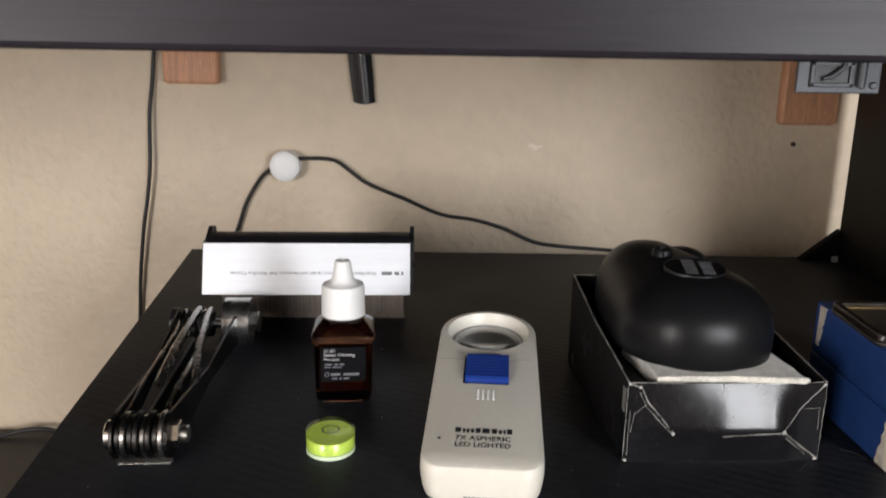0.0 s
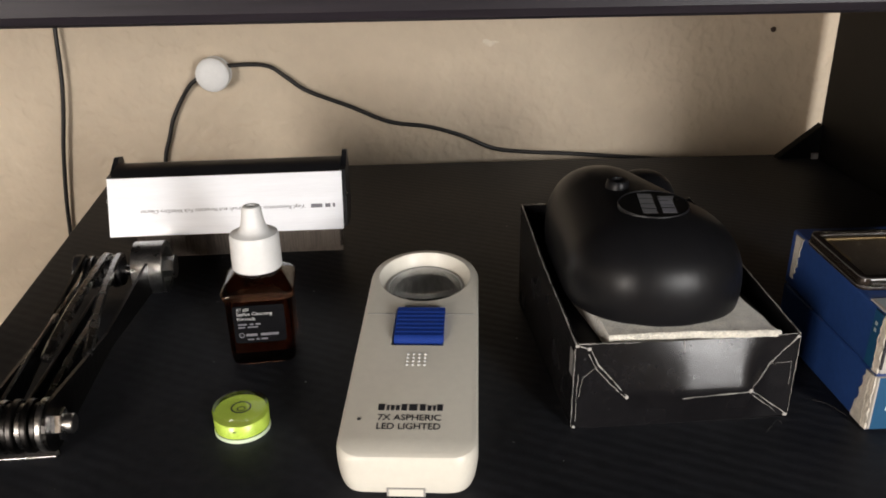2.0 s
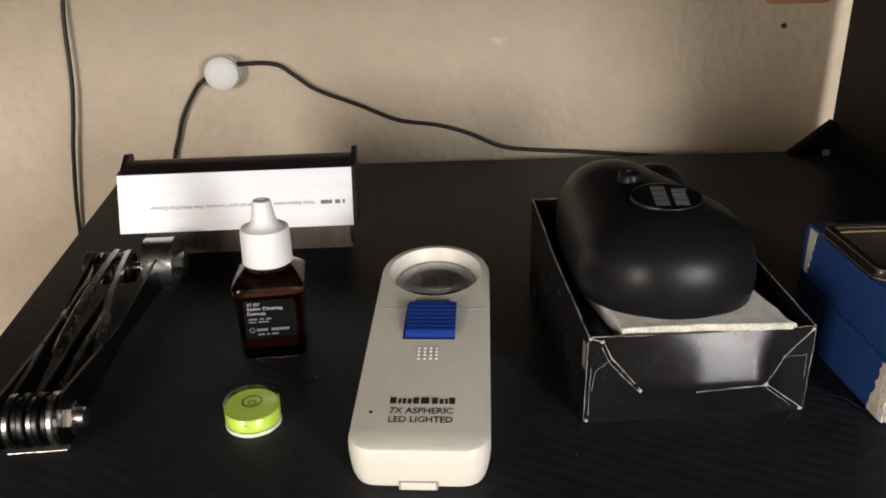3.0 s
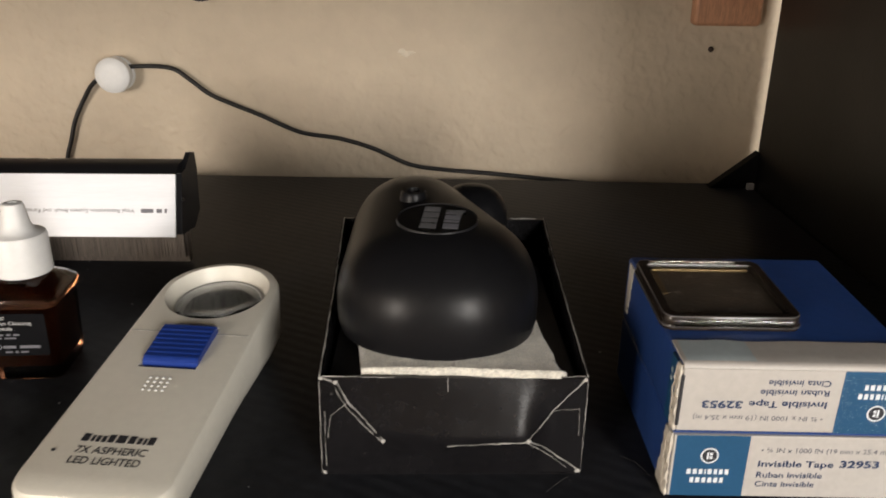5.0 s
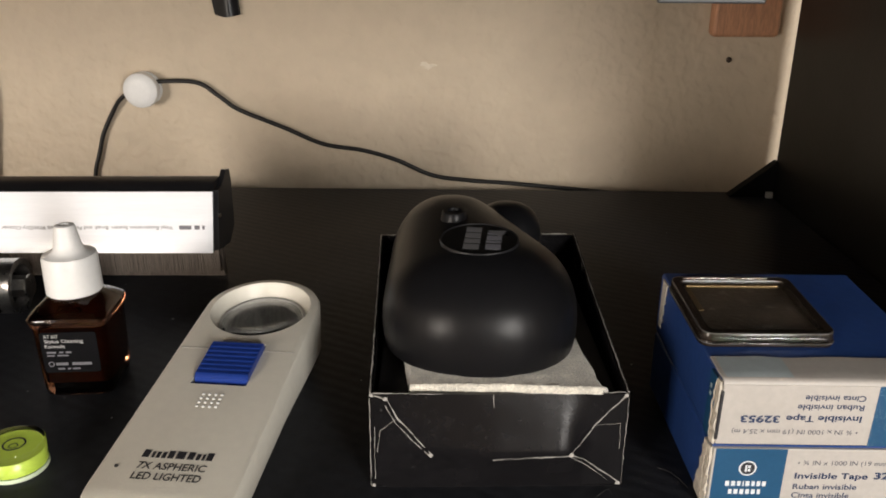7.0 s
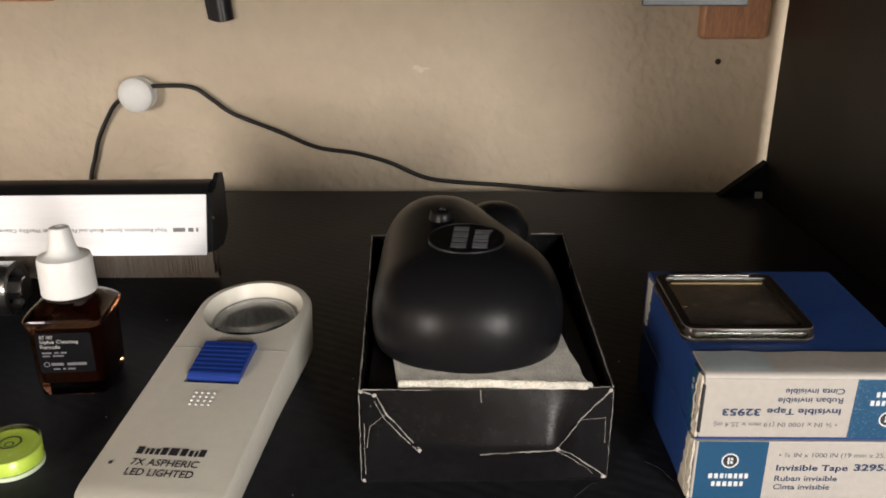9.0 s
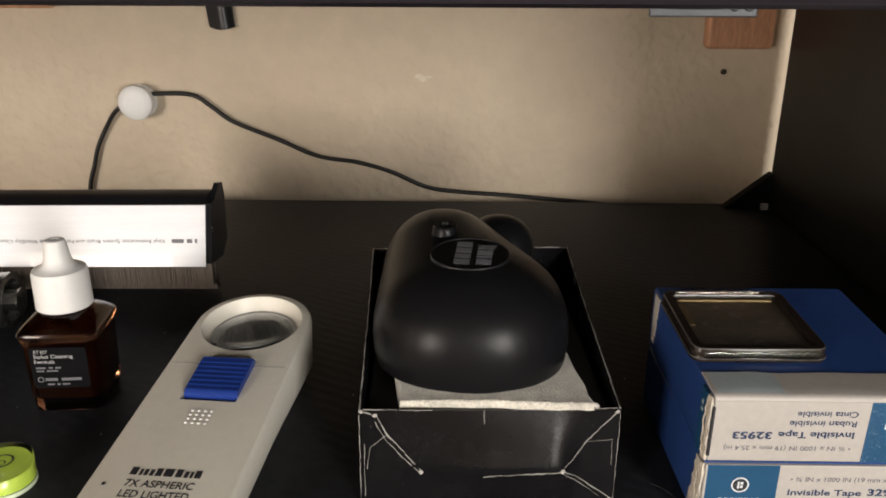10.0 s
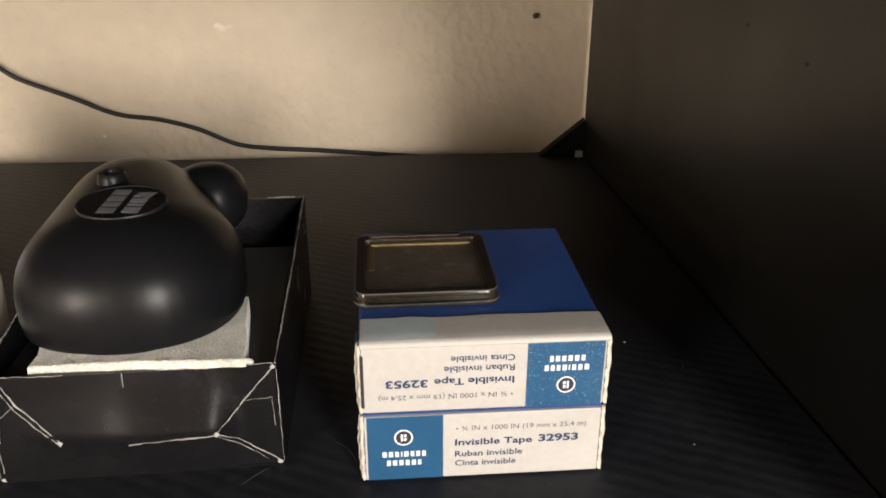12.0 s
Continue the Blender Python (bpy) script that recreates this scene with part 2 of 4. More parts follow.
def lathe(profile, n=40, cap=True):
    """profile: radius and height, from the bottom up."""
    return loft([circle(r, z, n) for r, z in profile], cap)


def annulus(r0, r1, z0, z1, n=40):
    bm = bmesh.new()
    rows = [[bm.verts.new(p) for p in circle(r, z, n)] for r, z in ((r0, z0), (r1, z0), (r1, z1), (r0, z1))]
    for a, b in zip(rows, rows[1:] + rows[:1]):
        for i in range(n):
            j = (i + 1) % n
            bm.faces.new((a[i], a[j], b[j], b[i]))
    bmesh.ops.recalc_face_normals(bm, faces=bm.faces)
    return bm


def spline(pts, per=8):
    """A smooth line through points."""
    p = [Vector(q) for q in pts]
    p = [2 * p[0] - p[1]] + p + [2 * p[-1] - p[-2]]
    out = []
    for i in range(1, len(p) - 2):
        for k in range(per):
            t = k / per
            out.append(0.5 * ((2 * p[i]) + (p[i + 1] - p[i - 1]) * t + (2 * p[i - 1] - 5 * p[i] + 4 * p[i + 1] - p[i + 2]) * t * t
                              + (3 * p[i] - p[i - 1] - 3 * p[i + 1] + p[i + 2]) * t ** 3))
    out.append(p[-2])
    return out


def tube(pts, r, n=10, per=8, smooth_line=True):
    line = spline(pts, per) if smooth_line else [Vector(q) for q in pts]
    rings = []
    side = None
    for i, p in enumerate(line):
        d = (line[min(i + 1, len(line) - 1)] - line[max(i - 1, 0)]).normalized()
        if side is None:
            side = d.orthogonal().normalized()
        side = (side - d * side.dot(d)).normalized()
        up = d.cross(side)
        rings.append([p + r * (math.cos(a) * side + math.sin(a) * up) for a in (2 * math.pi * k / n for k in range(n))])
    return loft(rings)


def prism(outline, z0, z1, bevel=0.0, seg=2):
    """An upright solid over a plan outline of (x, y)."""
    bm = loft([[(x, y, z0) for x, y in outline], [(x, y, z1) for x, y in outline]])
    if bevel:
        edges = [e for e in bm.edges if abs(e.verts[0].co.z - e.verts[1].co.z) < 1e-7]
        bmesh.ops.bevel(bm, geom=edges, offset=bevel, segments=seg, affect="EDGES", profile=0.5)
    return bm


def round_rect(w, d, r, n=6, x=0.0, y=0.0):
    pts = []
    for cx, cy, a0 in ((w / 2 - r, d / 2 - r, 0), (-w / 2 + r, d / 2 - r, 90), (-w / 2 + r, -d / 2 + r, 180), (w / 2 - r, -d / 2 + r, 270)):
        for k in range(n + 1):
            a = radians(a0 + 90 * k / n)
            pts.append((x + cx + r * math.cos(a), y + cy + r * math.sin(a)))
    return pts


def writing(name, words, width, height, m, material, parent, bold=0.0, depth=0.00006, label=""):
    """Raised lettering, width by height, lower left corner at the origin of m, in its xy plane."""
    cu = bpy.data.curves.new(name, "FONT")
    cu.body, cu.size, cu.resolution_u, cu.offset = words, 1.0, 3, bold
    ob = bpy.data.objects.new(name, cu)
    scene.collection.objects.link(ob)
    bpy.context.view_layer.update()
    me = bpy.data.meshes.new_from_object(ob.evaluated_get(bpy.context.evaluated_depsgraph_get()))
    bpy.data.objects.remove(ob)
    bpy.data.curves.remove(cu)
    xs, ys = [v.co.x for v in me.vertices], [v.co.y for v in me.vertices]
    x0, x1, y0, y1 = min(xs), max(xs), min(ys), max(ys)
    for v in me.vertices:
        v.co = ((v.co.x - x0) / (x1 - x0) * width, (v.co.y - y0) / (y1 - y0) * height, depth)
    me.materials.append(material)
    out = new(name, me)
    out.matrix_basis = m
    out.parent = parent
    out["label"] = label or "printed words"
    return out


def bars(name, widths, height, gap, m, material, parent, label, depth=0.00006):
    """A row of plain blocks for writing that is not lettered."""
    x = 0.0
    for w in widths:
        bm = box(x, x + w * 0.86, 0, height * (1.0 if w > 0.6 * height or w < 0.3 * height else 0.8), 0, depth)
        part(name, bm, material, parent, label, m=m)
        x += w + gap


# ---- the setting ----
def structure(name, bm, material, label, category):
    return tagged(part(name, bm, material), label, category, kind="structure")


structure("wall_north", box(WEST - 0.1, 2.1, 0.60, 0.72, -0.75, 1.7), M_WALL, "beige painted wall with a sprayed plaster texture", "wall")
structure("wall_east", box(2.0, 2.1, BACK, 0.60, -0.75, 1.7), M_ROOM, "plain painted room wall", "wall")
structure("wall_west", box(WEST - 0.1, WEST, BACK, 0.60, -0.75, 1.7), M_ROOM, "plain painted room wall", "wall")
structure("floor", box(WEST - 0.1, 2.1, BACK, 0.72, -0.80, -0.75), M_CARPET, "brown room floor", "floor")
structure("ceiling", box(WEST - 0.1, 2.1, BACK, 0.72, 1.7, 1.78), M_ROOM, "plain room ceiling", "ceiling")
back = bmesh.new()
cut_x = [WEST - 0.1, W1["x"] - W1["w"] / 2, W1["x"] + W1["w"] / 2, W2["x"] - W2["w"] / 2, W2["x"] + W2["w"] / 2, 2.1]
for i in range(0, 6, 2):
    box(cut_x[i], cut_x[i + 1], BACK - 0.1, BACK, -0.75, 1.7, bm=back)
for w in (W1, W2):
    box(w["x"] - w["w"] / 2, w["x"] + w["w"] / 2, BACK - 0.1, BACK, -0.75, w["z"] - w["h"] / 2, bm=back)
    box(w["x"] - w["w"] / 2, w["x"] + w["w"] / 2, BACK - 0.1, BACK, w["z"] + w["h"] / 2, 1.7, bm=back)
structure("wall_south", back, M_ROOM, "plain room wall with two window openings", "wall")

# black shelf, its upper board and the upright side
SHELF = [(-0.1312, 0.2260), (0.2925, 0.2260), (0.2925, 0.574), (-0.1695, 0.574)]
shelf = structure("shelf_board", prism(SHELF, -0.016, 0.0, 0.0008), M_SHELF, "black wood-grain laminate shelf board", "shelf")
upper = structure("upper_shelf", box(-0.62, 0.3105, 0.15, 0.574, 0.141, 0.163, 0.0012), M_UPPER, "dark purple-brown laminate upper shelf board", "shelf")
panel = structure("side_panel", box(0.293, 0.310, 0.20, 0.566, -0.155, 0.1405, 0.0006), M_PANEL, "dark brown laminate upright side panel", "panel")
structure("desk_top", box(-0.90, 1.2, 0.16, 0.597, -0.185, -0.155, 0.002), M_DESK, "dark desk surface under the shelf", "desk")
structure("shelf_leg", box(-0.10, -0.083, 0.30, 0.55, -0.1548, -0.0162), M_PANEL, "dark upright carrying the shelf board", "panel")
bm = loft([[(0.2655, y, 0.0003), (0.2928, y, 0.0003), (0.2928, y, 0.0225)] for y in (0.5620, 0.5690)])
gusset = tagged(part("corner_brace", bm, M_BRACE), "black triangular corner brace at the back of the shelf", "brace")
bm = box(0.2870, 0.2915, 0.5590, 0.5612, 0.0001, 0.0042, 0.0006)
tagged(part("plastic_peg", bm, M_GREYRING), "small pale grey plastic peg at the foot of the brace", "peg")


# two small peg holes in the side panel
for y, z in ((0.3638, 0.1006), (0.3225, 0.0944)):
    part("peg_hole", lathe([(0.0006, 0.0), (0.0009, 0.0002)], 14), M_INK, panel, "small dark peg hole", m=pose(0.2930, y, z, 0, -90, 0))


# ---- on the wall ----
def wood_block(x0, x1, z0, z1, label):
    bm = box(x0, x1, 0.589, 0.5995, z0, z1, 0.0030, 4)
    return tagged(part("wood_block", bm, M_WOOD, smooth=True), label, "wood block", "wood blocks on the wall")


wood_block(-0.187, -0.148, 0.1155, 0.1402, "raw pine block fixed to the wall under the upper board")
wood_block(0.2515, 0.2925, 0.0935, 0.1402, "longer raw pine block fixed to the wall near the side panel")

# hanging black strap with a crimped end
rings = []
for z, x, w in ((0.1405, -0.0500, 0.0168), (0.130, -0.0490, 0.0165), (0.118, -0.0478, 0.0160), (0.109, -0.0470, 0.0156), (0.1045, -0.0465, 0.0154)):
    rings.append([(x + w * (k / 8 - 0.5), 0.596 - 0.0035 * math.sin(math.pi * k / 8) + 0.001 * math.sin(2 * math.pi * k / 8), z - 0.0015 * math.sin(math.pi * k / 8) * (z < 0.105)) for k in range(9)]
                 + [(x + w * (k / 8 - 0.5), 0.599, z) for k in range(8, -1, -1)])
strap = tagged(part("hanging_strap", loft(rings), M_BLACKPLAST, smooth=True), "glossy black plastic strap hanging down the wall", "strap")

# cable clip and cables
clip = thing("cable_clip", pose(-0.1035, 0.5995, 0.0585, 90, 0, 0), "round white plastic cable clip stuck to the wall", "cable clip")
part("base", lathe([(0.0102, 0.0), (0.0108, 0.0015), (0.0108, 0.003)]), M_WHITE, clip, smooth=True)
part("cap", lathe([(0.0085, 0.003), (0.0108, 0.0062), (0.0112, 0.0085), (0.0108, 0.0118), (0.0098, 0.0128), (0.006, 0.0134)]), M_WHITE, clip, smooth=True)


def cable(pts, r, label, name="cable"):
    return tagged(part(name, tube(pts, r), M_CORD, smooth=True), label, "cable", "black cables")


Y = 0.5965
cable([(-0.150, Y, -0.060), (-0.147, Y, -0.03), (-0.1442, Y, 0.000), (-0.1390, Y, 0.0160), (-0.1345, Y, 0.0290), (-0.1265, Y, 0.0430), (-0.1180, Y - 0.003, 0.0530), (-0.1040, Y - 0.0035, 0.0615),
       (-0.0871, Y - 0.002, 0.0636), (-0.0689, Y, 0.0622), (-0.0570, Y, 0.0545), (-0.0440, Y, 0.0452), (-0.0161, Y, 0.0340), (0.0094, Y, 0.0232), (0.0353, Y, 0.0192),
       (0.0576, Y, 0.0128), (0.0801, Y, 0.0030), (0.1028, Y, -0.0003), (0.1330, Y, -0.0023), (0.1708, Y, -0.0056), (0.1960, Y, -0.0078), (0.235, Y, -0.012), (0.275, Y, -0.03)],
      0.0014, "thin black cable looping through a white clip on the wall")
cable([(-0.1940, Y, 0.1402), (-0.1972, Y, 0.115), (-0.1998, Y - 0.002, 0.0942), (-0.2018, Y - 0.003, 0.0573), (-0.2055, Y - 0.003, 0.032), (-0.2097, Y - 0.003, 0.0105), (-0.2150, Y - 0.002, -0.025),
       (-0.2190, Y, -0.0620), (-0.2245, Y, -0.110), (-0.2265, Y - 0.005, -0.1500)], 0.0014, "black cable hanging straight down the beige wall")
cable([(-0.46, 0.55, -0.1531), (-0.36, 0.572, -0.1531), (-0.330, 0.58, -0.1531), (-0.311, 0.585, -0.1500), (-0.290, 0.585, -0.1495), (-0.25, 0.57, -0.1531), (-0.18, 0.55, -0.1531)], 0.0018, "black cable lying on the desk by the wall")

# nail and scuffed spot
nail = thing("nail", pose(0.2665, 0.6, 0.0790, 90, 0, 0), "small dark nail driven into the wall", "nail")
part("head", lathe([(0.0009, -0.001), (0.0010, 0.0020), (0.0017, 0.0022), (0.0018, 0.0029), (0.0010, 0.0034)], 16), M_NAIL, nail, smooth=True)
rings = []
for k, s in ((0.0, 1.0), (0.0004, 0.75), (0.0005, 0.3)):
    rings.append([(0.0770 + s * (0.0045 + 0.0018 * math.sin(3 * a + 1) + 0.001 * math.sin(7 * a)) * math.cos(a), 0.5998 - k, 0.0735 + s * (0.0022 + 0.0008 * math.sin(4 * a)) * math.sin(a)) for a in (2 * math.pi * i / 28 for i in range(28))])
tagged(part("plaster_scuff", loft(rings), M_SCUFF, smooth=True), "shiny pale scuff on the beige wall", "scuff")

# zinc latch under the upper board
latch = thing("metal_latch", pose(0.185, 0.38, 0.1412), "grey metal latch plate hanging under the upper board", "latch")
part("plate", box(-0.019, 0.019, 0.0, 0.002, -0.0155, -0.0003, 0.0006), M_BRACKET, latch)
bm = bmesh.new()
for a in ((-0.0135, 0.006, -0.0128, -0.0108), (-0.0135, 0.006, -0.0035, -0.0015), (-0.0135, -0.0115, -0.0128, -0.0015), (0.004, 0.006, -0.0128, -0.0015)):
    box(a[0], a[1], -0.0014, 0.0, a[2], a[3], 0.0004, bm=bm)
part("rim", bm, M_BRACKET, latch)
part("recess", box(-0.0113, 0.0038, -0.0004, 0.0, -0.0106, -0.0037), M_BLACKPLAST, latch)
part("lever", tube([(-0.008, -0.0016, -0.009), (-0.004, -0.002, -0.0078), (0.0, -0.0022, -0.0045), (0.001, -0.002, -0.002)], 0.0011), M_BRACKET, latch, smooth=True)
for x in (0.0105, 0.0155):
    part("screw", lathe([(0.0017, -0.0002), (0.0017, 0.0007), (0.0011, 0.0013)], 14), M_BRACKET, latch, smooth=True, m=pose(x, 0.0, -0.0118, 90, 0, 0))
part("hinge_pin", lathe([(0.0021, -0.006), (0.0021, 0.006)], 16), M_BRACKET, latch, smooth=True, m=pose(0.0095, -0.0012, -0.0065))


# ---- tape boxes ----
TX0, TX1, TY0, TY1 = 0.1642, 0.2250, 0.2668, 0.3310
SWELL = 1.45


def tape_box(z0, upside, label):
    w, h, d = TX1 - TX0, 0.0199, TY1 - TY0
    holder = thing("tape_box", pose((TX0 + TX1) / 2, TY0, z0, SWELL if upside else 0), label, "tape box", "stacked tape boxes")
    # card bellies out a little at the sides and is taller at the back
    rings = []
    for k in range(13):
        y = 0.0006 + (d - 0.0006) * k / 12
        rise = math.tan(radians(SWELL)) * y
        out = 0.0007 * math.sin(math.pi * k / 12)
        sec = round_rect(w, h + rise, 0.0011, 4, 0.0, (h + rise) / 2)
        rings.append([(x + math.copysign(out * math.sin(math.pi * min(1.0, max(0.0, z / (h + rise)))), x), y, z) for x, z in sec])
    part("carton", loft(rings), M_TAPEBLUE, holder, smooth=True)
    face = part("end_flap", box(-w / 2 + 0.0006, w / 2 - 0.0007, -0.0004, 0.0010, 0.0006, h - 0.0005, 0.0003), M_TAPEWHITE, holder, "white printed end flap")
    # turned end flaps at both sides show as pale, slightly open edges
    for s in (-1, 1):
        rng = random.Random(5 + s)
        rings = [[(s * (w / 2 - 0.0003 + rng.uniform(-0.0003, 0.0002)), 0.0001, z), (s * (w / 2 + 0.0002 + rng.uniform(-0.0002, 0.0004)), -0.0001 + rng.uniform(-0.0003, 0.0002), z), (s * (w / 2 + 0.0003 + rng.uniform(-0.0002, 0.0004)), 0.0012, z),
                  (s * (w / 2 - 0.0007), 0.0012, z)] for z in [0.0004 + i * (h - 0.0008) / 14 for i in range(15)]]
        part("torn_edge", loft(rings), M_TORN, holder, "torn pale card edge")
        fold = [(s * (w / 2 + 0.0004 + 0.0005 * math.sin(math.pi * i / 14) + rng.uniform(-0.00015, 0.00015)), 0.0018 + rng.uniform(-0.0001, 0.0001), 0.0006 + i * (h - 0.0012) / 14) for i in range(15)]
        part("flap_layer", tube(fold, 0.00026, 6, 3), M_TORN, holder, "pale folded card layer", smooth=True)
    # local print frame: x along the front, y up, turned over on the upper box
    base = Matrix.Translation((-w / 2, -0.0004, 0.0)) @ pose(0, 0, 0, 90, 0, 0)
    if upside:
        base = Matrix.Translation((w / 2, -0.0004, h)) @ pose(0, 0, 0, 90, 0, 0) @ pose(0, 0, 0, 0, 0, 180)
    mm = 0.001
    part("blue_field", box(1.2 * mm, 20.2 * mm, 0.7 * mm, 19.3 * mm, 0.0, 0.00005), M_TEALWORN if upside else M_TAPETEAL, holder, "petrol blue printed field", m=base)
    badge = base @ Matrix.Translation((10.3 * mm, 13.2 * mm, 0.00006))
    part("badge_ring", annulus(1.95 * mm, 2.35 * mm, 0.0, 0.00006), M_WHITEPRINT, holder, "white ring emblem", m=badge)
    part("badge_disc", lathe([(1.95 * mm, 0.0), (1.95 * mm, 0.00004)]), M_INK, holder, "dark emblem disc", m=badge)
    bm = bmesh.new()
    box(-0.7 * mm, -0.2 * mm, -1.05 * mm, 1.05 * mm, 0, 0.0001, bm=bm)
    for y in (-0.55, 0.55):
        box(0.05 * mm, 0.75 * mm, (y - 0.38) * mm, (y + 0.38) * mm, 0, 0.0001, bm=bm)
    part("badge_mark", bm, M_WHITEPRINT, holder, m=badge)
    bars("brand_bar", [1.25 * mm, 1.2 * mm, 1.1 * mm, 0.4 * mm, 1.25 * mm, 1.0 * mm, 1.1 * mm, 1.1 * mm], 1.55 * mm, 0.38 * mm, base @ Matrix.Translation((4.9 * mm, 7.5 * mm, 0.00006)), M_WHITEPRINT, holder, "white brand lettering as bars")
    bars("brand_bar", [1.1 * mm, 1.25 * mm, 1.2 * mm, 1.15 * mm, 1.2 * mm, 1.0 * mm], 1.55 * mm, 0.38 * mm, base @ Matrix.Translation((6.0 * mm, 4.9 * mm, 0.00006)), M_WHITEPRINT, holder, "white brand lettering as bars")

    def line(words, x, y, width, height, ink, bold=0.0):
        writing("lettering", words, width * mm, height * mm, base @ Matrix.Translation((x * mm, y * mm, 0.00003)), ink, holder, bold)
    line("\u2022 \u00be IN x 1000 IN (19 mm x 25.4 m)", 23.4, 14.0, 33.0, 1.9, M_GREYINK, 0.010)
    line("Invisible Tape", 23.2, 9.5, 19.6, 2.5, M_NAVYINK, 0.022)
    line("32953", 44.4, 10.1, 10.2, 2.3, M_NAVYINK, 0.034)
    line("Ruban invisible", 23.2, 6.7, 17.2, 1.75, M_NAVYINK, 0.012)
    line("Cinta invisible", 23.2, 3.9, 15.6, 1.75, M_NAVYINK, 0.012)
    return holder


low = tape_box(0.0, False, "white and blue cardboard tape box on the shelf")
high = tape_box(0.0201, True, "white and blue cardboard tape box stacked upside down, torn edge")
w = TX1 - TX0
# white band of the top flap rolling over the front edge, with a pale tinted end
def band(x0, x1, up, depth):
    """A strip of card along the top, its front edge rolled down."""
    line = [(-0.0008, 0.0192), (-0.0007, 0.0198), (-0.0002, 0.0203), (0.0008, 0.0205), (0.0040, 0.02045), (0.0080, 0.02040), (depth, 0.0203)]
    rows = []
    for k in range(15):
        u = k / 14
        x = x0 + (x1 - x0) * u
        lift = 0.0001 * math.sin(5 * x * 60 + 1) + up
        deep = 0.0002 * math.sin(9 * u + 2)
        top = [(x, y + (deep if y > 0.005 else 0.0), z + math.tan(radians(SWELL)) * y + lift * min(1.0, max(0.0, y / 0.004))) for y, z in line]
        rows.append([(px, py + up, pz) for px, py, pz in top] + [(px, py + 0.0006, pz - 0.0007) for px, py, pz in reversed(top)])
    return loft(rows)


part("top_band", band(-w / 2 + 0.0004, w / 2 - 0.0001, 0.0, 0.0112), M_TAPEWHITE, high, "white card band along the front edge", smooth=True)
part("tinted_band", band(-w / 2 + 0.0014, -w / 2 + 0.0188, 0.00008, 0.0110), M_TAPEGREY, high, "pale blue-grey printed patch", smooth=True)
part("side_print", box(-w / 2 - 0.00075, -w / 2 + 0.0001, 0.0020, 0.0066, 0.0010, 0.0196, 0.0002), M_TAPETEAL, high, "petrol blue strip on the torn side")
for z in (0.0128, 0.0150):
    part("print_bar", box(-w / 2 - 0.00085, -w / 2 - 0.0006, 0.0040, 0.0052, z, z + 0.0012), M_TAPEGREY, high, "small pale print as bars")
# torn pale card at the corners of the blue side
for host, y0, y1, z0, z1, seed in ((low, 0.0007, 0.0085, 0.0006, 0.0195, 3), (high, 0.0560, 0.0612, 0.0040, 0.0208, 8), (high, 0.0007, 0.0026, 0.0004, 0.0195, 6)):
    rng = random.Random(seed)
    n = 12
    rows = []
    for i in range(n + 1):
        z = z0 + (z1 - z0) * i / n
        if seed == 3:
            a, b = y0, y0 + (y1 - y0) * (1 - 0.55 * i / n) + rng.uniform(-0.0008, 0.0008)
        elif seed == 8:
            a, b = y1 - (y1 - y0) * (0.45 + 0.5 * i / n) + rng.uniform(-0.0007, 0.0007), y1
        else:
            a, b = y0, y1 + rng.uniform(-0.0005, 0.0005)
        o = 0.0005 if seed == 3 else 0.0004
        rows.append([(-w / 2 - o, a, z), (-w / 2 - o, b, z), (-w / 2 + 0.0003, b, z), (-w / 2 + 0.0003, a, z)])
    part("torn_patch", loft(rows), M_TORN, host, "torn patch of bare card")
part("dark_gap", box(-w / 2 + 0.0002, -w / 2 + 0.0011, -0.0005, 0.0004, 0.002, 0.0170, 0.0003), M_INK, high, "dark torn gap")

# smoked plastic case on the boxes
CW, CD = 0.0374, 0.0368
case = thing("plastic_case", pose(0.1815, 0.3006, 0.0421, 2 * SWELL, 0, 0.5), "flat smoked plastic case with a clear lid on the tape boxes", "case")
part("tray", prism(round_rect(CW, CD, 0.0034), 0.0, 0.0018, 0.0005), M_SMOKE, case, smooth=True)
o, i2 = round_rect(CW - 0.0005, CD - 0.0005, 0.0032), round_rect(CW - 0.0056, CD - 0.0060, 0.001)
part("rim", loft([[(x, y, 0.0018) for x, y in o], [(x, y, 0.0038) for x, y in o], [(x * 0.985, y * 0.985, 0.0043) for x, y in o], [(x, y, 0.0041) for x, y in i2], [(x * 0.97, y * 0.97, 0.0022) for x, y in i2]], cap=False), M_SMOKE, case, "glossy dark rim", smooth=True)
part("foam", prism(round_rect(CW - 0.0062, CD - 0.0066, 0.001), 0.0016, 0.0023), M_FOAM, case, "dark brown foam pad")
part("gold_strip", box(-CW / 2 + 0.0042, CW / 2 - 0.0042, CD / 2 - 0.0054, CD / 2 - 0.0036, 0.0023, 0.0034, 0.0005), M_GOLD, case, "gold edge strip")
part("gold_strip", box(-CW / 2 + 0.0036, -CW / 2 + 0.0056, -0.0020, CD / 2 - 0.0050, 0.0023, 0.0028, 0.0003), M_GOLD, case, "gold edge strip")
lid = part("lid", prism(round_rect(CW - 0.0060, CD - 0.0064, 0.001), 0.0037, 0.0040, 0.0001), M_CLEAR, case, "clear acrylic lid")
lid.visible_shadow = False
# thin pale loops stand in for the highlights along the case's bevelled edges
for z, q in ((0.0041, 0.0009), (0.0012, 0.0)):
    edge = [(x, y, z) for x, y in round_rect(CW - q, CD - q, 0.0032)]
    part("edge_bead", tube(edge + edge[:1], 0.00022, 6, smooth_line=False), M_BEVELGLINT, case, "thin pale glossy line drawn as the bevel highlight", smooth=True)
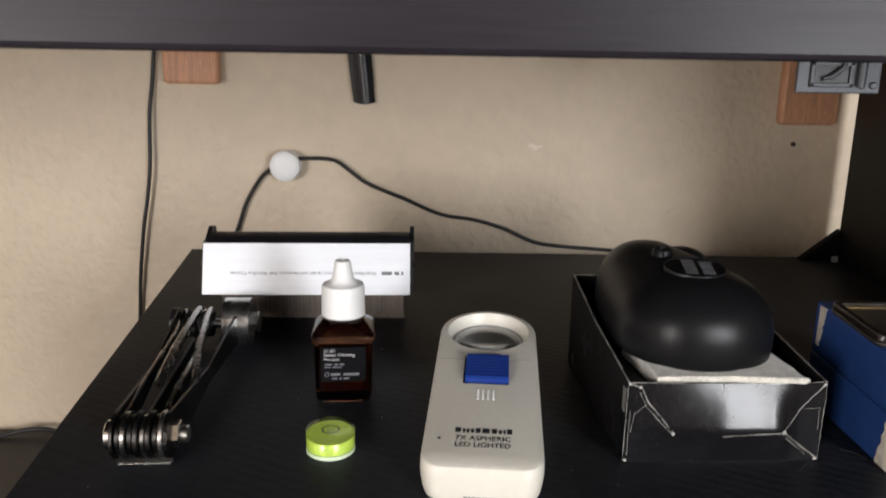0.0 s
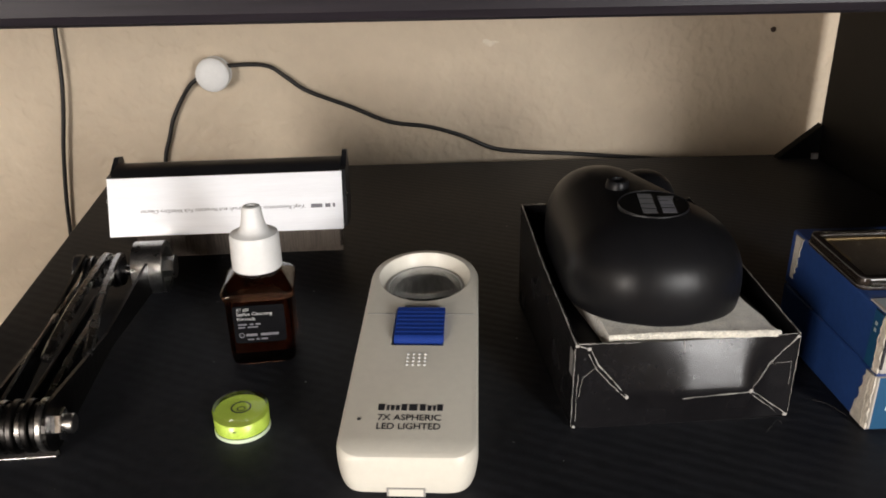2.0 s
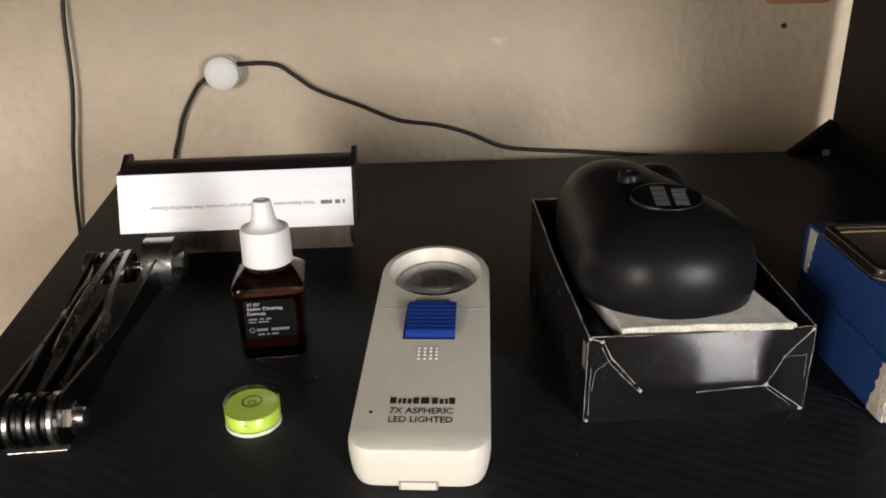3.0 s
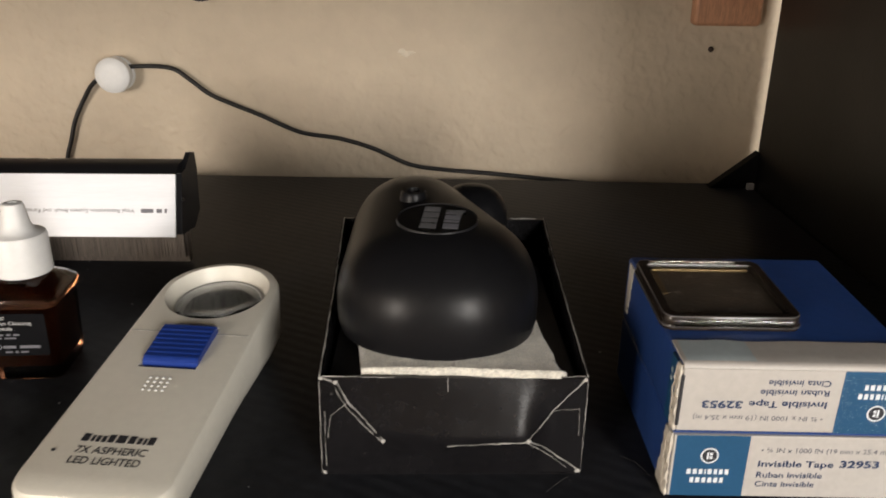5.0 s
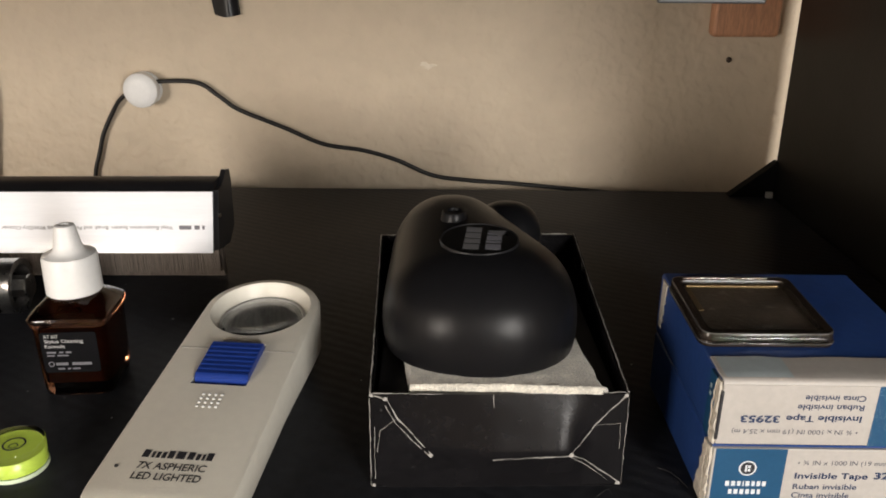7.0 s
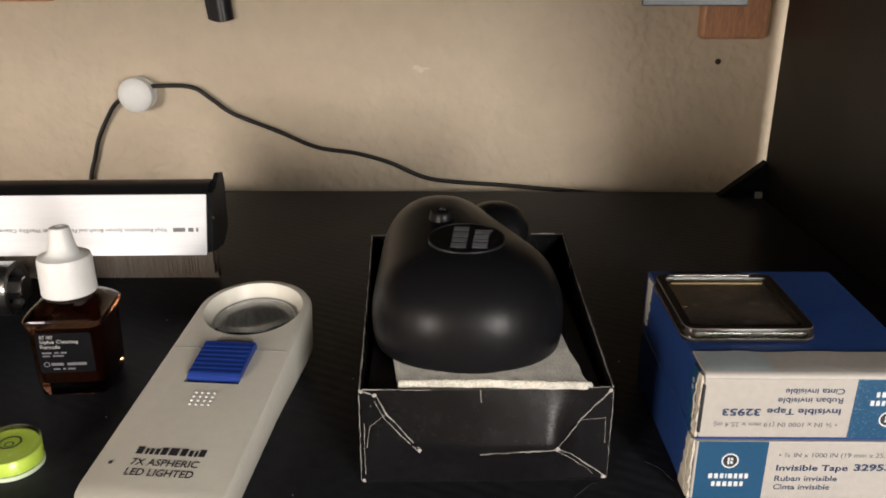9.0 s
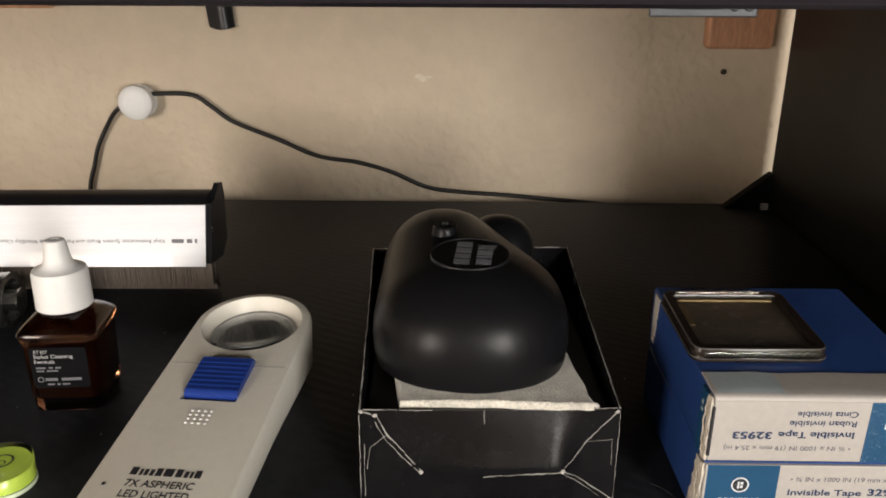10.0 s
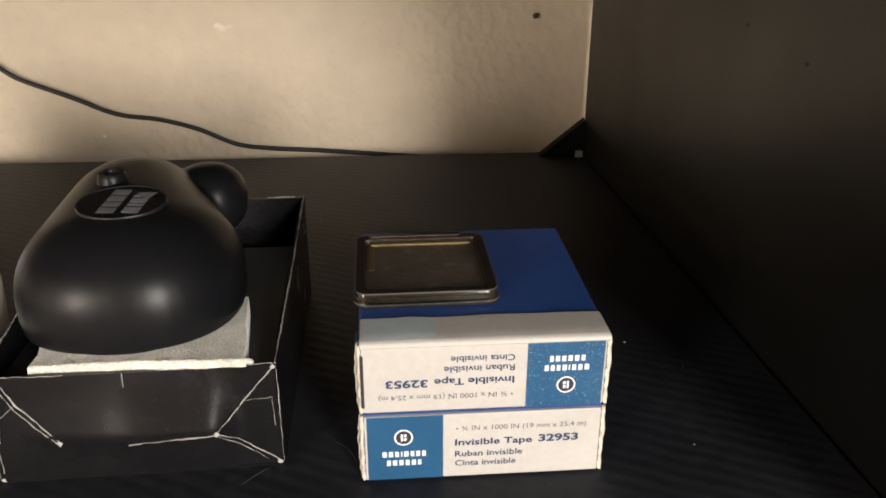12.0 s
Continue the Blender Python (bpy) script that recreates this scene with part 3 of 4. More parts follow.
part("front_lip", box(-CW / 2 + 0.0030, CW / 2 - 0.0030, -CD / 2 - 0.0004, -CD / 2 + 0.0004, 0.0012, 0.0034, 0.0003), M_CLEAR, case, "clear front lip")
part("hinge", box(-CW / 2 + 0.0040, CW / 2 - 0.0070, CD / 2 - 0.0024, CD / 2 - 0.0014, 0.0042, 0.0048, 0.0003), M_CLEAR, case, "clear hinge bar")


# ---- open black carton with its contents ----
FX0, FX1, FY0, FH = 0.0727, 0.1431, 0.2733, 0.0306
carton = thing("open_carton", pose(FX0, FY0, 0, 0, 0, 1.8), "open black glossy cardboard box with worn white edges", "cardboard box")
FW = FX1 - FX0


def dent(x, z):
    """How far the crumpled front bulges out."""
    a = max(0.0, min(1.0, (x - 0.004) / 0.030)) if x < 0.0545 else max(0.0, 1 - (x - 0.0545) / 0.0060)
    u = (FH - z) / FH
    return 0.0046 * a * (min(1.0, u / 0.55) if u < 0.55 else max(0.0, (0.97 - u) / 0.42))


rows = []
for k in range(19):
    z = 0.0004 + (FH - 0.0008) * k / 18
    xs = [0.0004 + (FW - 0.0008) * q / 30 for q in range(31)]
    rows.append([(x, -dent(x, z), z) for x in xs] + [(x, 0.0012, z) for x in reversed(xs)])
part("front_wall", loft(rows), M_CARTON, carton, "crumpled glossy front", smooth=True)
# back corners: the left one leans outward and sits nearer than the right one
BL, BRT = Vector((-0.0018, 0.0913, 0.0436)), Vector((FW + 0.0022, 0.1045, 0.0392))
part("back_wall", loft([[(BL.x, BL.y, 0.0006), (BRT.x, BRT.y, 0.0006), (BRT.x, BRT.y, BRT.z), (BL.x, BL.y, BL.z)], [(BL.x, BL.y - 0.0012, 0.0006), (BRT.x, BRT.y - 0.0012, 0.0006), (BRT.x, BRT.y - 0.0012, BRT.z), (BL.x, BL.y - 0.0012, BL.z)]]), M_CARTON, carton)
for x, end in ((-0.0004, BL), (FW - 0.0008, BRT)):
    # the rim climbs from the crushed front to the back
    drift = end.x - (0.0 if x < 0 else FW)
    mid = FH + 0.42 * (end.z - FH)
    side_line = [(0.0, 0.0002, 0.0006), (1.0, end.y, 0.0006), (1.0, end.y, end.z), (0.55, end.y * 0.55, mid), (0.0, 0.0002, FH)]
    part("side_wall", loft([[(q + drift * f, y, z) for f, y, z in side_line] for q in (x, x + 0.0012)]), M_CARTON, carton)
part("bottom", box(0.0, FW, 0.0, BL.y - 0.0014, 0.0, 0.0008), M_CARTON, carton)
part("insert", box(0.0014, FW - 0.0014, 0.0016, BL.y - 0.0020, 0.0010, 0.0262, 0.0005), M_CARTONIN, carton, "black card insert")


def crease(pts, r=0.00022, wob=0.00012, seed=1):
    """A worn white fold line."""
    rng = random.Random(seed)
    fine = []
    for a, b in zip(pts, pts[1:]):
        a, b = Vector(a), Vector(b)
        n = max(2, int((b - a).length / 0.0012))
        fine += [a.lerp(b, k / n) + Vector([rng.uniform(-wob, wob) for _ in range(3)]) for k in range(n)]
    fine.append(Vector(pts[-1]))
    rings = []
    for i, p in enumerate(fine):
        d = (fine[min(i + 1, len(fine) - 1)] - fine[max(i - 1, 0)]).normalized()
        s = d.orthogonal().normalized()
        u = d.cross(s)
        rr = r * max(0.30, min(1.2, 0.72 + 0.8 * noise.noise(p * 140 + Vector((seed * 3.1, 0, 0))) + rng.uniform(-0.22, 0.22)))
        rings.append([p + rr * (math.cos(q) * s + math.sin(q) * u) for q in (0.0, 1.26, 2.51, 3.77, 5.03)])
    return loft(rings)


fy = -0.00015
for k, (pts, r) in enumerate((
        ([(FW - 0.0008, fy, 0.0294), (0.0620, fy, 0.0206), (0.0547, fy, 0.0132)], 0.00022),
        ([(0.0547, fy, 0.0132), (0.0440, fy, 0.0128), (0.0335, fy, 0.0117)], 0.00024),
        ([(0.0549, fy, 0.0136), (0.0602, fy, 0.0090), (0.0662, fy, 0.0042), (FW - 0.0006, fy, 0.0015)], 0.00024),
        ([(0.0556, fy, 0.0120), (0.0596, fy, 0.0079), (0.0640, fy, 0.0045), (0.0665, fy, 0.0022)], 0.00020),
        ([(0.0618, fy, 0.0204), (0.0688, fy, 0.0209), (0.0692, fy, 0.0126)], 0.00012),
        ([(0.0010, fy, 0.0299), (0.0046, fy, 0.0286), (0.0074, fy, 0.0229), (0.0134, fy, 0.0161), (0.0170, fy, 0.0118)], 0.00028),
        ([(0.0040, fy, 0.0270), (0.0066, fy, 0.0216), (0.0122, fy, 0.0155), (0.0160, fy, 0.0117)], 0.00022),
        ([(0.0069, fy, 0.0226), (0.0026, fy, 0.0190), (0.0016, fy, 0.0120)], 0.00016),
        ([(0.0010, fy, 0.0200), (0.0008, fy, 0.0030)], 0.00013),
        ([(0.0006, 0.0004, 0.0305), (0.0180, 0.0002, 0.0302), (0.0330, 0.0002, 0.0299), (0.0480, 0.0002, 0.0302), (FW - 0.0006, 0.0004, 0.0305)], 0.00024),
        ([(0.0335, fy, 0.0302), (0.0337, fy, 0.0268)], 0.00020),
        ([(0.0, 0.0, FH + 0.0001), (0.55 * BL.x, BL.y * 0.55, FH + 0.42 * (BL.z - FH) + 0.0001), (BL.x, BL.y, BL.z + 0.0001)], 0.00030),
        ([(FW, 0.0, FH + 0.0001), (FW + 0.0012, BRT.y * 0.55, FH + 0.42 * (BRT.z - FH) + 0.0001), (BRT.x, BRT.y, BRT.z + 0.0001)], 0.00030),
        ([tuple(BL), tuple(BL.lerp(BRT, 0.13))], 0.00030),
        ([tuple(BRT.lerp(BL, 0.17)), tuple(BRT.lerp(BL, 0.04))], 0.00045),
        ([(-0.0003, 0.0, 0.0290), (-0.0003, 0.0002, 0.0170), (-0.0004, 0.0, 0.0008)], 0.00018),
        ([(FW + 0.0002, -0.0001, 0.0290), (FW + 0.0002, 0.0, 0.0010)], 0.00014))):
    pts = [(x, y - dent(x, z), z) if y < 0.0 else (x, y, z) for x, y, z in pts]
    part("worn_crease", crease(pts, r * 0.72, seed=k), M_WORN, carton, "worn white fold")
for x, z in ((0.0004, 0.0302), (FW - 0.0006, 0.0297), (FW - 0.0008, 0.0012), (0.0004, 0.0009), (0.0551, 0.0134), (0.0164, 0.0119), (0.0040, 0.0290)):
    rng = random.Random(int(x * 1e5) + int(z * 1e5))
    bm = bmesh.new()
    bmesh.ops.create_icosphere(bm, subdivisions=1, radius=0.00075)
    for v in bm.verts:
        v.co = Vector((v.co.x * rng.uniform(0.6, 1.2), v.co.y * 0.35, v.co.z * rng.uniform(0.6, 1.2)))
    part("worn_corner", bm, M_WORN, carton, "frayed white corner", m=Matrix.Translation((x, -0.0002 - dent(x, z), z)))
# faint vertical print on the long side and a small sticker
part("sticker", box(-0.00055, -0.00045, 0.0012, 0.0052, 0.0185, 0.0275), M_STICKER, carton, "small pale square sticker")
for k in range(5):
    part("print_bar", box(-0.00053, -0.00045, 0.030 + 0.006 * k, 0.0312 + 0.006 * k, 0.006, 0.0215 - 0.0015 * (k % 3)), M_FAINT, carton, "faint unreadable print as bars")

# folded felt
rng = random.Random(11)
rings = []
for i in range(17):
    u = i / 16
    x = 0.0833 + 0.0527 * u
    wav = 0.0005 * math.sin(5 * u + 0.7) + rng.uniform(-0.00025, 0.00025)
    zt = 0.0008 * math.sin(2.5 * u)
    yb = 0.3100 + rng.uniform(-0.0006, 0.0006)
    sk = 0.0030 * (1 - u)
    rings.append([(x, 0.2762 + wav, 0.0268), (x, 0.2755 + wav, 0.0298 + zt), (x, 0.2763 + wav, 0.0314 + zt), (x - 0.001 * u, 0.2790, 0.0314 + zt), (x - 0.001 * u, 0.2850, 0.0315 + zt), (x - 0.0028 * u - sk, 0.2950, 0.0321), (x - 0.0042 * u - 1.6 * sk, yb, 0.0326), (x - 0.0042 * u - 1.6 * sk, yb, 0.0266)])
felt = thing("felt_pad", Matrix.Identity(4), "folded off-white felt pad lying in the open carton", "felt pad")
part("felt_sheet", loft(rings), M_FELT, felt, smooth=True)
edge = [Vector(r[2]) + Vector((0, 0.0002, -0.0006 + 0.0002 * math.sin(9 * k))) for k, r in enumerate(rings)]
edge += [edge[-1] + Vector((0.0010, 0.0006, -0.0008)), edge[-1] + Vector((0.0008, 0.0004, -0.0028))]
part("folded_edge", tube(edge, 0.0007, 8, 3), M_FELT, felt, "thick folded felt edge", smooth=True)

# matte black cleaning device
DEV = Matrix.Translation((0.1005, 0.322, 0.0304))


def blob(centre, radii, p, bm):
    """A rounded solid, squarer as p grows."""
    made = bmesh.ops.create_uvsphere(bm, u_segments=48, v_segments=32, radius=1.0)["verts"]
    for v in made:
        n = (abs(v.co.x) ** p + abs(v.co.y) ** p + abs(v.co.z) ** p) ** (1 / p)
        v.co = Vector([c + r * q / n for c, r, q in zip(centre, radii, v.co)])


device = thing("stylus_cleaner", DEV, "matte black rounded electronic cleaning device resting on felt", "cleaning device")
bm = bmesh.new()
blob((0.0024, -0.0162, 0.0100), (0.0292, 0.0290, 0.0232), 2.35, bm)
blob((-0.0060, 0.0155, 0.0110), (0.0208, 0.0300, 0.0240), 2.25, bm)
made = bmesh.ops.convex_hull(bm, input=bm.verts[:])
bmesh.ops.delete(bm, geom=list({g for g in made["geom_interior"] + made["geom_unused"] if isinstance(g, bmesh.types.BMVert)}), context="VERTS")
bmesh.ops.recalc_face_normals(bm, faces=bm.faces)
blob((0.0135, 0.0335, 0.0172), (0.0122, 0.0125, 0.0118), 2.3, bm)
me = bpy.data.meshes.new("raw")
bm.to_mesh(me)
bm.free()
raw = new("raw", me)
mod = raw.modifiers.new("skin", "REMESH")
mod.mode, mod.voxel_size = "VOXEL", 0.00075
mod = raw.modifiers.new("relax", "SMOOTH")
mod.factor, mod.iterations = 0.5, 22
bpy.context.view_layer.update()
skin = bpy.data.meshes.new_from_object(raw.evaluated_get(bpy.context.evaluated_depsgraph_get()))
bpy.data.objects.remove(raw)
cut = bmesh.new()
cut.from_mesh(skin)
made = bmesh.ops.bisect_plane(cut, geom=cut.verts[:] + cut.edges[:] + cut.faces[:], plane_co=(0, 0, 0.0034), plane_no=(0, 0, 1), clear_inner=True)
bmesh.ops.holes_fill(cut, edges=[e for e in cut.edges if e.is_boundary], sides=0)
cut.to_mesh(skin)
cut.free()
skin.name = "body"
skin.materials.clear()
skin.materials.append(M_MATTE)
for p in skin.polygons:
    p.use_smooth = True
ob = new("body", skin)
ob.parent = device


def foot(q, n=64):
    """Outline of the foot under the body."""
    pts = []
    for k in range(n):
        a = 2 * math.pi * k / n
        c, sn = math.cos(a), math.sin(a)
        y = -0.001 + 0.0430 * q * sn
        wide = 0.0272 * q - 0.0075 * max(0.0, (y + 0.016) / 0.055)
        pts.append((0.001 + wide * (abs(c) ** 0.85) * (1 if c > 0 else -1) - 0.10 * (y + 0.02), y))
    return pts


rings = [[(x, y, z) for x, y in foot(q)] for z, q in ((0.0, 0.93), (0.0018, 0.955), (0.0024, 0.985), (0.0040, 0.995), (0.0047, 0.970), (0.0054, 0.975), (0.0075, 0.975), (0.0100, 0.94))]
part("foot", loft(rings), M_MATTE, device, "stepped black base", smooth=True)
part("spout", lathe([(0.0048, -0.004), (0.0042, 0.0), (0.0038, 0.0020), (0.0034, 0.0026), (0.0022, 0.0026), (0.0020, 0.0014)], 24), M_MATTE, device, "small black spout", smooth=True, m=pose(-0.0055, 0.0005, 0.0340, 4, 0, 0))
bdg = pose(0.0020, -0.0172, 0.0336, 7.5, 0, 0)
part("badge_plate", loft([[(0.0115 * math.cos(a), 0.0098 * math.sin(a), z) for a in (2 * math.pi * k / 40 for k in range(40))] for z in (-0.0024, 0.0)]), M_GLOSSLOGO, device, "oval glossy black badge", m=bdg)
ringbm = bmesh.new()
rows = [[ringbm.verts.new((q * 0.0115 * math.cos(a), q * 0.0098 * math.sin(a), z)) for a in (2 * math.pi * k / 40 for k in range(40))] for q, z in ((0.965, 0.0), (0.98, 0.00022), (1.0, 0.00022), (1.015, -0.0006))]
for a, b in zip(rows, rows[1:]):
    for i in range(40):
        ringbm.faces.new((a[i], a[(i + 1) % 40], b[(i + 1) % 40], b[i]))
part("badge_rim", ringbm, M_BLACKPLAST, device, smooth=True, m=bdg)
bars("brand_bar", [0.0034, 0.0028, 0.0034, 0.0034], 0.0046, 0.0004, bdg @ pose(-0.0004, -0.0066, 0.00006, 0, 0, 84), M_BADGEPRINT, device, "silver brand mark as bars")
bars("brand_bar", [0.0036, 0.0012, 0.0030, 0.0012], 0.0044, 0.0005, bdg @ pose(0.0058, -0.0068, 0.00006, 0, 0, 84), M_GREYINK, device, "grey brand mark as bars")
tri = loft([[(-0.002, 0, z), (0.0034, 0.0012, z), (0.0008, 0.0048, z)] for z in (0.0, 0.00006)])
part("brand_wedge", tri, M_BADGEPRINT, device, "small silver wedge mark", m=bdg @ pose(0.0036, 0.0035, 0.00006, 0, 0, -60))


# ---- lighted magnifier ----
MAG = pose(0.0200, 0.2442, 0.0, 0, 0, -4.8)
magnifier = thing("lighted_magnifier", MAG, "cream plastic handheld lighted magnifier with a blue switch", "magnifier")
ML, MW = 0.1158, 0.0414


SLOPE = 0.132


def mag_top(y):
    return 0.0132 + SLOPE * y


def mag_outline(inset):
    pts, r, rb = [], 0.0075 - inset * 0.5, MW / 2 - inset
    x1, y0 = MW / 2 - inset, inset
    for k in range(9):
        a = radians(180 + 90 * k / 8)
        pts.append((-x1 + r + r * math.cos(a), y0 + r + r * math.sin(a)))
    for k in range(9):
        a = radians(270 + 90 * k / 8)
        pts.append((x1 - r + r * math.cos(a), y0 + r + r * math.sin(a)))
    for k in range(8):
        pts.append((x1, y0 + r + (ML - MW / 2 - y0 - r) * (k + 1) / 9))
    for k in range(25):
        a = radians(180 * k / 24)
        pts.append((rb * math.cos(a), ML - MW / 2 + rb * 0.96 * math.sin(a)))
    for k in range(8):
        pts.append((-x1, ML - MW / 2 - (ML - MW / 2 - y0 - r) * (k + 1) / 9))
    return pts


def mag_foot(z, near, far):
    """A low ring: upright at the front, drawn in under the lens end."""
    ring = []
    for (xa, ya), (xb, yb) in zip(mag_outline(near), mag_outline(far)):
        f = max(0.0, min(1.0, ya / 0.06))
        ring.append((xa + (xb - xa) * f, ya + (yb - ya) * f - 0.0013 * (1 - f) * (1 - z / 0.0086), z))
    return ring


rings = [mag_foot(0.0, 0.0029, 0.0054), mag_foot(0.0010, 0.0017, 0.0045), mag_foot(0.0030, 0.0010, 0.0034),
         mag_foot(0.0055, 0.0006, 0.0023), mag_foot(0.0085, 0.0003, 0.0010), [(x, y, mag_top(y) - 0.0018) for x, y in mag_outline(0.0004)], [(x, y, mag_top(y) - 0.0006) for x, y in mag_outline(0.0010)],
         [(x, y, mag_top(y)) for x, y in mag_outline(0.0022)]]
bm = loft(rings)
me = bpy.data.meshes.new("cut")
bm.to_mesh(me)
bm.free()
solid = new("cut", me)
LY = ML - MW / 2 - 0.001
cone = lathe([(0.0140, -0.0150), (0.0140, -0.0057), (0.0152, -0.0056), (0.0161, -0.0038), (0.0175, 0.0010), (0.0175, 0.0200)], 64)
cme = bpy.data.meshes.new("cutter")
cone.to_mesh(cme)
cone.free()
cutter = new("cutter", cme)
LENS = pose(0, LY, mag_top(LY), math.degrees(math.atan(SLOPE)), 0, 0)
cutter.matrix_basis = LENS
slot = bmesh.new()
box(-0.0087, 0.0087, 0.0510, 0.0722, 0.0178, 0.04, bm=slot)
sme = bpy.data.meshes.new("slot")
slot.to_mesh(sme)
slot.free()
slotter = new("slotter", sme)
for k in (cutter, slotter):
    mod = solid.modifiers.new("cut", "BOOLEAN")
    mod.operation, mod.object, mod.solver = "DIFFERENCE", k, "EXACT"
bpy.context.view_layer.update()
shell = bpy.data.meshes.new_from_object(solid.evaluated_get(bpy.context.evaluated_depsgraph_get()))
for k in (solid, cutter, slotter):
    bpy.data.objects.remove(k)
shell.name = "body"
shell.materials.clear()
shell.materials.append(M_CREAM)
for p in shell.polygons:
    p.use_smooth = True
shell.set_sharp_from_angle(angle=radians(30))
ob = new("body", shell)
ob.parent = magnifier
part("lens_well", lathe([(0.0139, -0.0149), (0.0139, -0.0144)], 48), M_LENSSHEEN, magnifier, "base under the lens, greyed for the lens reflection", m=LENS)
part("lens_barrel", annulus(0.0136, 0.01395, -0.0145, -0.0065, 48), M_LENSSHEEN, magnifier, "lens barrel, greyed for the lens reflection", m=LENS)
part("lens_ring", annulus(0.0140, 0.0150, -0.0057, -0.0049, 56), M_GREYRING, magnifier, "grey lens ring", m=LENS)
for a in (215, 270, 325):
    part("lens_clip", box(-0.0006, 0.0006, -0.0010, 0.0008, -0.0002, 0.0005), M_INK, magnifier, "small dark lens clip", m=LENS @ pose(0.0142 * math.cos(radians(a)), 0.0142 * math.sin(radians(a)), -0.0049, 0, 0, a + 90))
lens = part("lens", lathe([(0.0138, -0.0065), (0.0138, -0.0053), (0.0122, -0.0043), (0.0087, -0.0034), (0.0046, -0.0029), (0.001, -0.0027)], 56), M_LENS, magnifier, "clear aspheric glass lens", smooth=True, m=LENS)
lens.visible_shadow = False
slope = math.degrees(math.atan(SLOPE))


def on_mag(x, y, up=0.00005):
    return pose(x, y, mag_top(y) + up, slope, 0, 0)


bm = bmesh.new()
prof = [(0.0, -0.0020), (0.0004, 0.0008), (0.0010, 0.0014)]
for k in range(7):
    y = 0.0014 + k * 0.00218
    prof += [(y, 0.00165 + 0.0001 * k), (y + 0.0003, 0.0018 + 0.0001 * k), (y + 0.0014, 0.0018 + 0.0001 * k), (y + 0.0017, 0.00165 + 0.0001 * k)]
prof += [(0.0173, 0.0024), (0.0179, 0.0018), (0.0179, -0.0020)]
left = [bm.verts.new((-0.0083, y, z)) for y, z in prof]
right = [bm.verts.new((0.0083, y, z)) for y, z in prof]
for a in range(len(prof)):
    b = (a + 1) % len(prof)
    bm.faces.new((left[a], left[b], right[b], right[a]))
bm.faces.new(list(reversed(left)))
bm.faces.new(right)
bmesh.ops.recalc_face_normals(bm, faces=bm.faces)
part("switch", bm, M_BLUE, magnifier, "ribbed blue plastic slide switch", m=on_mag(0.0004, 0.0525, 0.0))
for s in (-1, 1):
    part("seam", box(0, 0.0100, -0.00012, 0.00012, -0.0002, 0.00006), M_GREYRING, magnifier, m=on_mag(-0.0186 if s < 0 else 0.0086, 0.0690))
for i in range(4):
    for j in range(4):
        part("vent_dot", lathe([(0.00048, -0.0001), (0.00042, 0.00025), (0.0002, 0.00035)], 10), M_WHITE, magnifier, m=on_mag(0.0002 + (i - 1.5) * 0.0019, 0.0436 + (j - 1.5) * 0.0018, 0))
part("rivet", lathe([(0.00055, -0.0001), (0.00055, 0.00015)], 12), M_INK, magnifier, m=on_mag(-0.0148, 0.0155, 0))
bars("brand_bar", [0.0026, 0.0011, 0.0014, 0.0015, 0.0023, 0.0034, 0.0024, 0.0015, 0.0010, 0.0024], 0.0028, 0.00042, on_mag(-0.0096, 0.0193) @ Matrix.Diagonal((0.84, 1, 1, 1)), M_INK, magnifier, "dark brand lettering as bars")
writing("lettering", "7X ASPHERIC", 0.0186, 0.0026, on_mag(-0.0093, 0.0150), M_INK, magnifier, 0.012)
writing("lettering", "LED LIGHTED", 0.0186, 0.0026, on_mag(-0.0093, 0.0113), M_INK, magnifier, 0.012)
part("battery_tab", box(-0.0050, 0.0050, -0.0004, 0.0016, 0.0002, 0.0028, 0.0004), M_CREAM, magnifier, "battery door tab")
part("tab_recess", box(-0.0055, 0.0055, -0.0002, 0.0012, 0.0002, 0.0030), M_GREYRING, magnifier, "recess round the tab")

# ---- stylus fluid bottle ----
bottle = thing("fluid_bottle", pose(-0.0331, 0.3315, 0.0, 0, 0, 5), "small square amber bottle with a white dropper cap", "bottle")
rings = []
for z, q, r in ((0.0, 0.0205, 0.003), (0.0008, 0.0222, 0.003), (0.0040, 0.0232, 0.003), (0.0250, 0.0240, 0.003), (0.0272, 0.0256, 0.0032), (0.0286, 0.0260, 0.0034), (0.0296, 0.0252, 0.004), (0.0314, 0.0220, 0.005), (0.0330, 0.0184, 0.007), (0.0342, 0.0158, 0.0076), (0.0375, 0.0150, 0.0074)):
    rings.append([(x, y, z) for x, y in round_rect(q, q, min(r, q / 2 - 0.0001), 6)])
part("glass_body", loft(rings), M_AMBER, bottle, "dark amber glass", smooth=True)
part("neck_ring", lathe([(0.0078, 0.0348), (0.0083, 0.0352), (0.0083, 0.0358), (0.0077, 0.0362)]), M_AMBER, bottle, smooth=True)
cap_prof = [(0.0086, 0.0346), (0.0090, 0.0350), (0.0088, 0.0466), (0.0084, 0.0478), (0.0062, 0.0484), (0.0051, 0.0493), (0.0043, 0.0512), (0.0034, 0.0568), (0.0031, 0.0577), (0.0024, 0.0580), (0.0016, 0.0579), (0.0014, 0.0560)]
part("dropper_cap", lathe(cap_prof, 44), M_WHITE, bottle, "white plastic dropper cap", smooth=True)
front = Matrix.Translation((0, -0.01195, 0.0009)) @ pose(0, 0, 0, 90, 0, 0)
part("label_sheet", prism(round_rect(0.0182, 0.0148, 0.0010, 4, 0, 0.0162), 0.0, 0.00018), M_LABEL, bottle, "black paper label", m=front)
up = 0.00020


